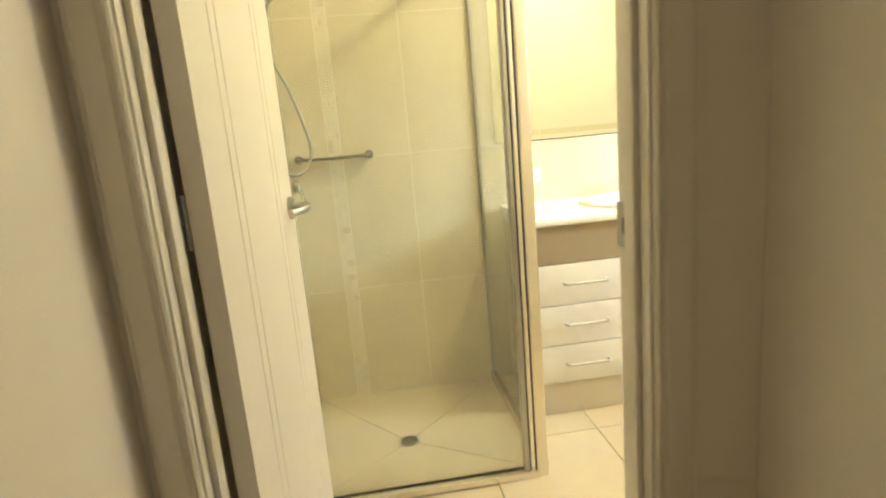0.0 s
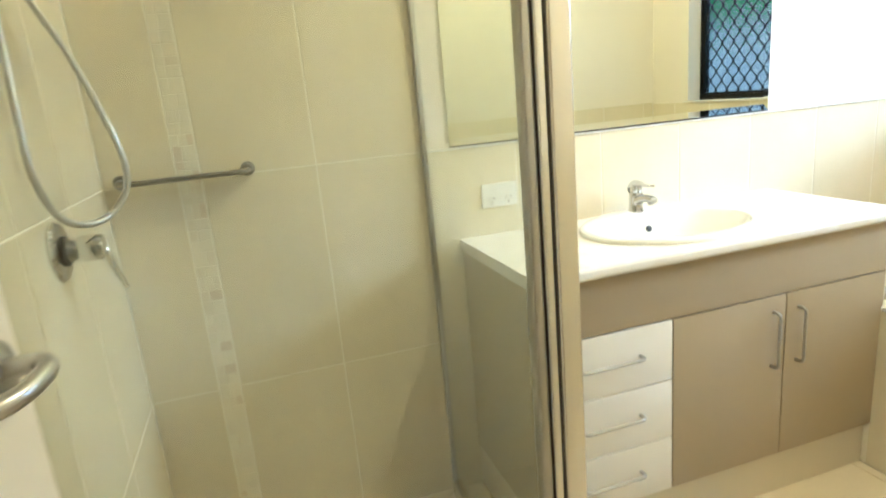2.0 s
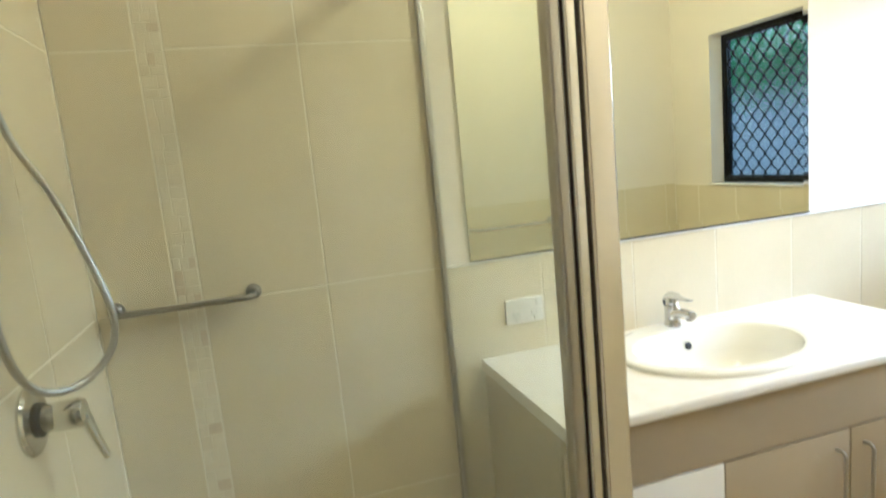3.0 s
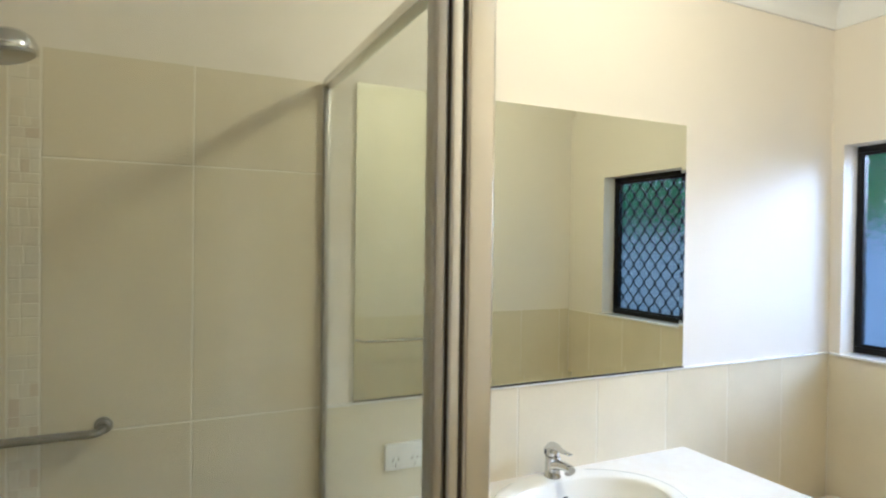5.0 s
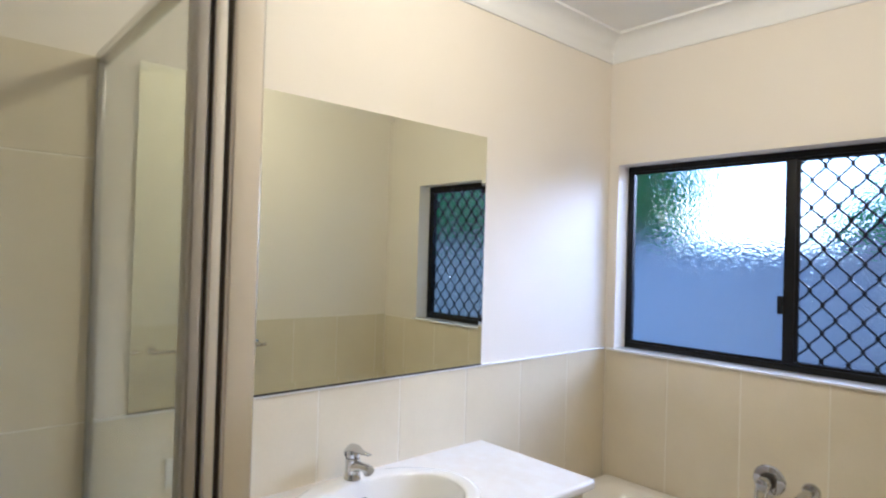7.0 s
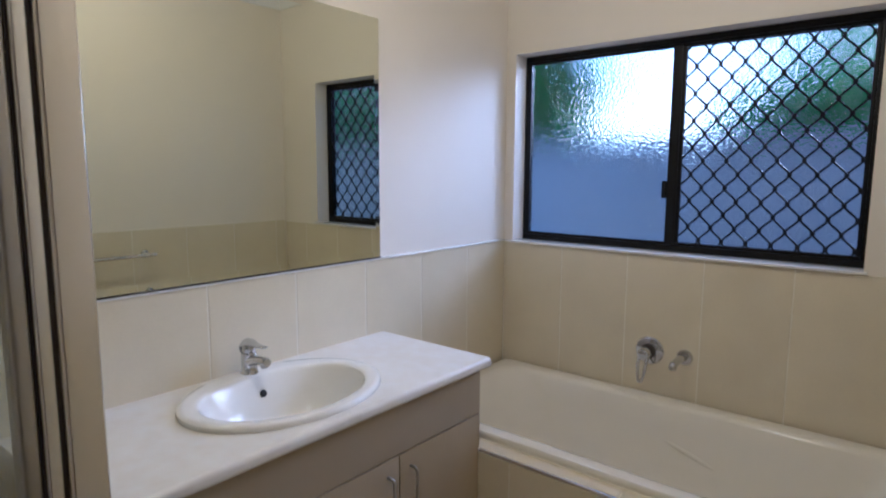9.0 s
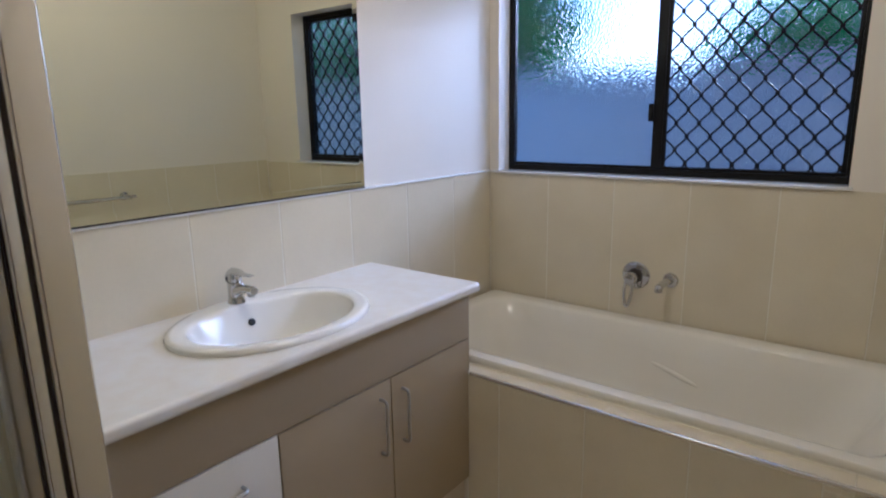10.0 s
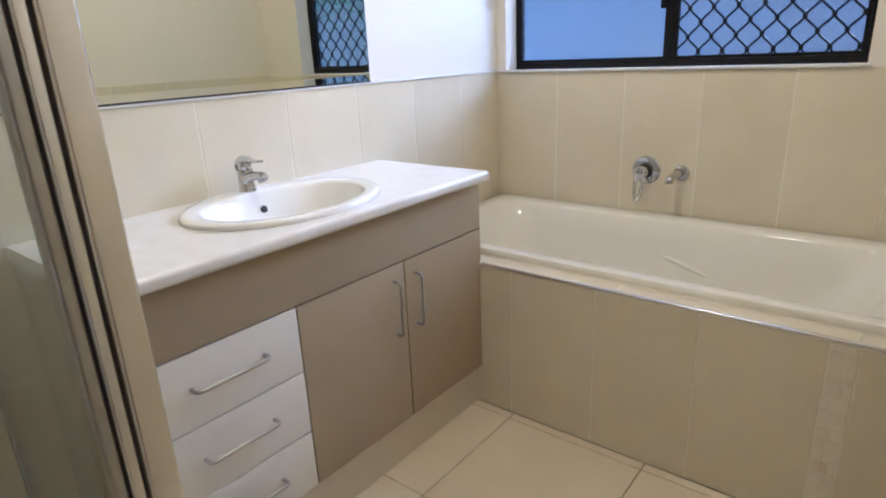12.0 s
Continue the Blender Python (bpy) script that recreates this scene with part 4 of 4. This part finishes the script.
bed(wall_back, box(XL, GX, YB + 0.001, YB + TD, 0, ZT - 0.001))
bed(wall_back, box(GX, XR, YB + 0.001, YB + TD, 0, ZW - 0.001))
for z0, z1 in spans(rows_shower):
    for i, (x0, x1) in enumerate(spans(cols_shower)):
        if i != 1:
            tile(wall_back, x1 - x0, z1 - z0, ((x0 + x1) / 2, YB + TD, (z0 + z1) / 2), R0, M_TILE)
for z0, z1 in spans(rows_low):
    for x0, x1 in spans(cols_back):
        tile(wall_back, x1 - x0, z1 - z0, ((x0 + x1) / 2, YB + TD, (z0 + z1) / 2), R0, M_TILE)
for nm, q in (("tile_trim", box(GX + 0.01, XR, YB - 0.005, YB + TD, ZW - 0.0045, ZW + 0.0025, 0.002, 2)),):
    part(nm, q, M_SILL, wall_back, "glossy white tile edging")
part("tile_trim", box(XR - 0.002, XR + TD, WY1 + 0.012, YB - 0.002, ZW - 0.0075, ZW + 0.0010, 0.002, 2), M_SILL, wall_window, "glossy white tile edging")
# mosaic strip
rng = random.Random(5)


def mosaic(parent, place, turn, x0, x1, z0, z1):
    """Small chips in rows of two or three, placed by place(u, z)."""
    z = z0
    while z < z1 - 0.012:
        h = min(rng.choice((0.022, 0.030, 0.040)), z1 - z)
        cuts = [x0] + sorted(x0 + (x1 - x0) * q for q in rng.choice(((0.5,), (0.34, 0.68), (0.4,), (0.62,)))) + [x1]
        for a, b in spans(cuts, 0.0012):
            w = rng.random()
            tile(parent, b - a, h - 0.0012, place((a + b) / 2, z + h / 2), turn, M_MOSAIC[0 if w < 0.60 else 1 if w < 0.93 else 2], "mosaic_chip", rng.choice((0.0076, 0.0085)), 0.001)
        z += h


part("mosaic_bed", box(0.0105, 0.0675, YB + 0.0018, YB + 0.0006 + TD, 0, ZT - 0.002), M_SGROUT, wall_back, "sand grout", smooth=False)
mosaic(wall_back, lambda u, z: (u, YB + TD, z), R0, 0.0115, 0.0665, 0.0, ZT)
# side wall of the shower
bed(wall_left, box(XL - TD, XL - 0.001, SY, YB, 0, ZT - 0.001))
bed(wall_left, box(XL - TD, XL - 0.001, YN, SY, 0, ZW - 0.001))
RL = (0, 0, radians(90))
for z0, z1 in spans(rows_shower):
    for y0, y1 in spans([SY, 2.18, 2.48, 2.78, YB - TD]):
        tile(wall_left, y1 - y0, z1 - z0, (XL - TD, (y0 + y1) / 2, (z0 + z1) / 2), RL, M_TILE)
for z0, z1 in spans(rows_low):
    for y0, y1 in spans([YN, 1.365, 1.665, SY]):
        tile(wall_left, y1 - y0, z1 - z0, (XL - TD, (y0 + y1) / 2, (z0 + z1) / 2), RL, M_TILE)
# window wall
RR = (0, 0, radians(-90))
cols_win = [YN, 1.2985, 1.5985, 1.8985, 2.1985, 2.4985, YB]
bed(wall_window, box(XR + 0.001, XR + TD, YN, YB, 0, ZW - 0.010))
for z0, z1 in spans([0.0, 0.54, ZW - 0.009]):
    for y0, y1 in spans(cols_win):
        tile(wall_window, y1 - y0, z1 - z0, (XR + TD, (y0 + y1) / 2, (z0 + z1) / 2), RR, M_TILE)
# door wall
RD = (0, 0, radians(180))
bed(wall_door, box(DX1 + 0.03, XR, YN - TD, YN - 0.001, 0, ZW - 0.001))
for z0, z1 in spans(rows_low):
    for x0, x1 in spans([DX1 + 0.03, 0.90, 1.20, 1.50, 1.80, 2.10, 2.40, 2.70, XR]):
        tile(wall_door, x1 - x0, z1 - z0, ((x0 + x1) / 2, YN - TD, (z0 + z1) / 2), RD, M_TILE)
# bath front: tiles and a mosaic strip
cols_bath = [YN, 1.265, 1.325, 1.625, 1.925, 2.225, YB - 0.45]
for i, (y0, y1) in enumerate(spans(cols_bath)):
    if i != 1:
        tile(surround, y1 - y0, HB - 0.012, (XB + TD, (y0 + y1) / 2, (HB - 0.012) / 2 + 0.001), RR, M_TILE)
mosaic(surround, lambda u, z: (XB + TD, u, z), RR, 1.2665, 1.3235, 0.002, HB - 0.014)
for y0, y1 in spans([YN, 1.265, 1.865, 2.465, YB], 0.0015):
    tile(surround, 0.058, y1 - y0, (XB + 0.037, (y0 + y1) / 2, HB - 0.007), (radians(-90), 0, 0), M_TILE)
bm = bmesh.new()
tube(bm, [(XB + 0.0675, YN, HB + 0.001), (XB + 0.0675, YB, HB + 0.001)], 0.0028, 8)
part("sealant", bm, M_GROUT, surround, "cream sealant bead")
# floor
RF = (radians(-90), 0, 0)
fx = [XL, 0.03, 0.5025, 0.975, 1.4475, 1.920, XB]
fy = [YN - 0.1, 1.268, 1.740, 2.212, VF + 0.02]
for x0, x1 in spans(fx):
    for y0, y1 in spans(fy):
        if x1 < GX and y0 > SY - 0.02:
            continue
        yy1 = min(y1, SY - 0.02) if x1 < GX else y1
        tile(floor, x1 - x0, yy1 - y0, ((x0 + x1) / 2, (y0 + yy1) / 2, -0.008), RF, M_FLOOR)
tile(floor, VX0 - GX - 0.003, YB - VF - 0.023, ((VX0 + GX) / 2, (YB + VF + 0.023) / 2, -0.008), RF, M_FLOOR)
# shower floor: four falls cut to the drain
c = (0.215, 2.315, 0.0065)
q = [(XL, SY + 0.02, 0.010), (GX, SY + 0.02, 0.010), (GX, YB, 0.010), (XL, YB, 0.010)]
part("shower_bed", box(XL, GX, SY + 0.02, YB, -0.006, 0.003), M_GROUT, floor)
for i in range(4):
    a, b = Vector(q[i]), Vector(q[(i + 1) % 4])
    cc = Vector(c)
    mid = (a + b + cc) / 3
    inset = [mid + (p - mid) * 0.993 for p in (a, b, cc)]
    bm = bmesh.new()
    hi = [bm.verts.new(p) for p in inset]
    lo = [bm.verts.new(p - Vector((0, 0, 0.012))) for p in inset]
    bm.faces.new(hi), bm.faces.new(lo[::-1])
    for k in range(3):
        bm.faces.new((hi[k], lo[k], lo[(k + 1) % 3], hi[(k + 1) % 3]))
    part("floor_tile", bm, M_FLOOR, floor, smooth=False)
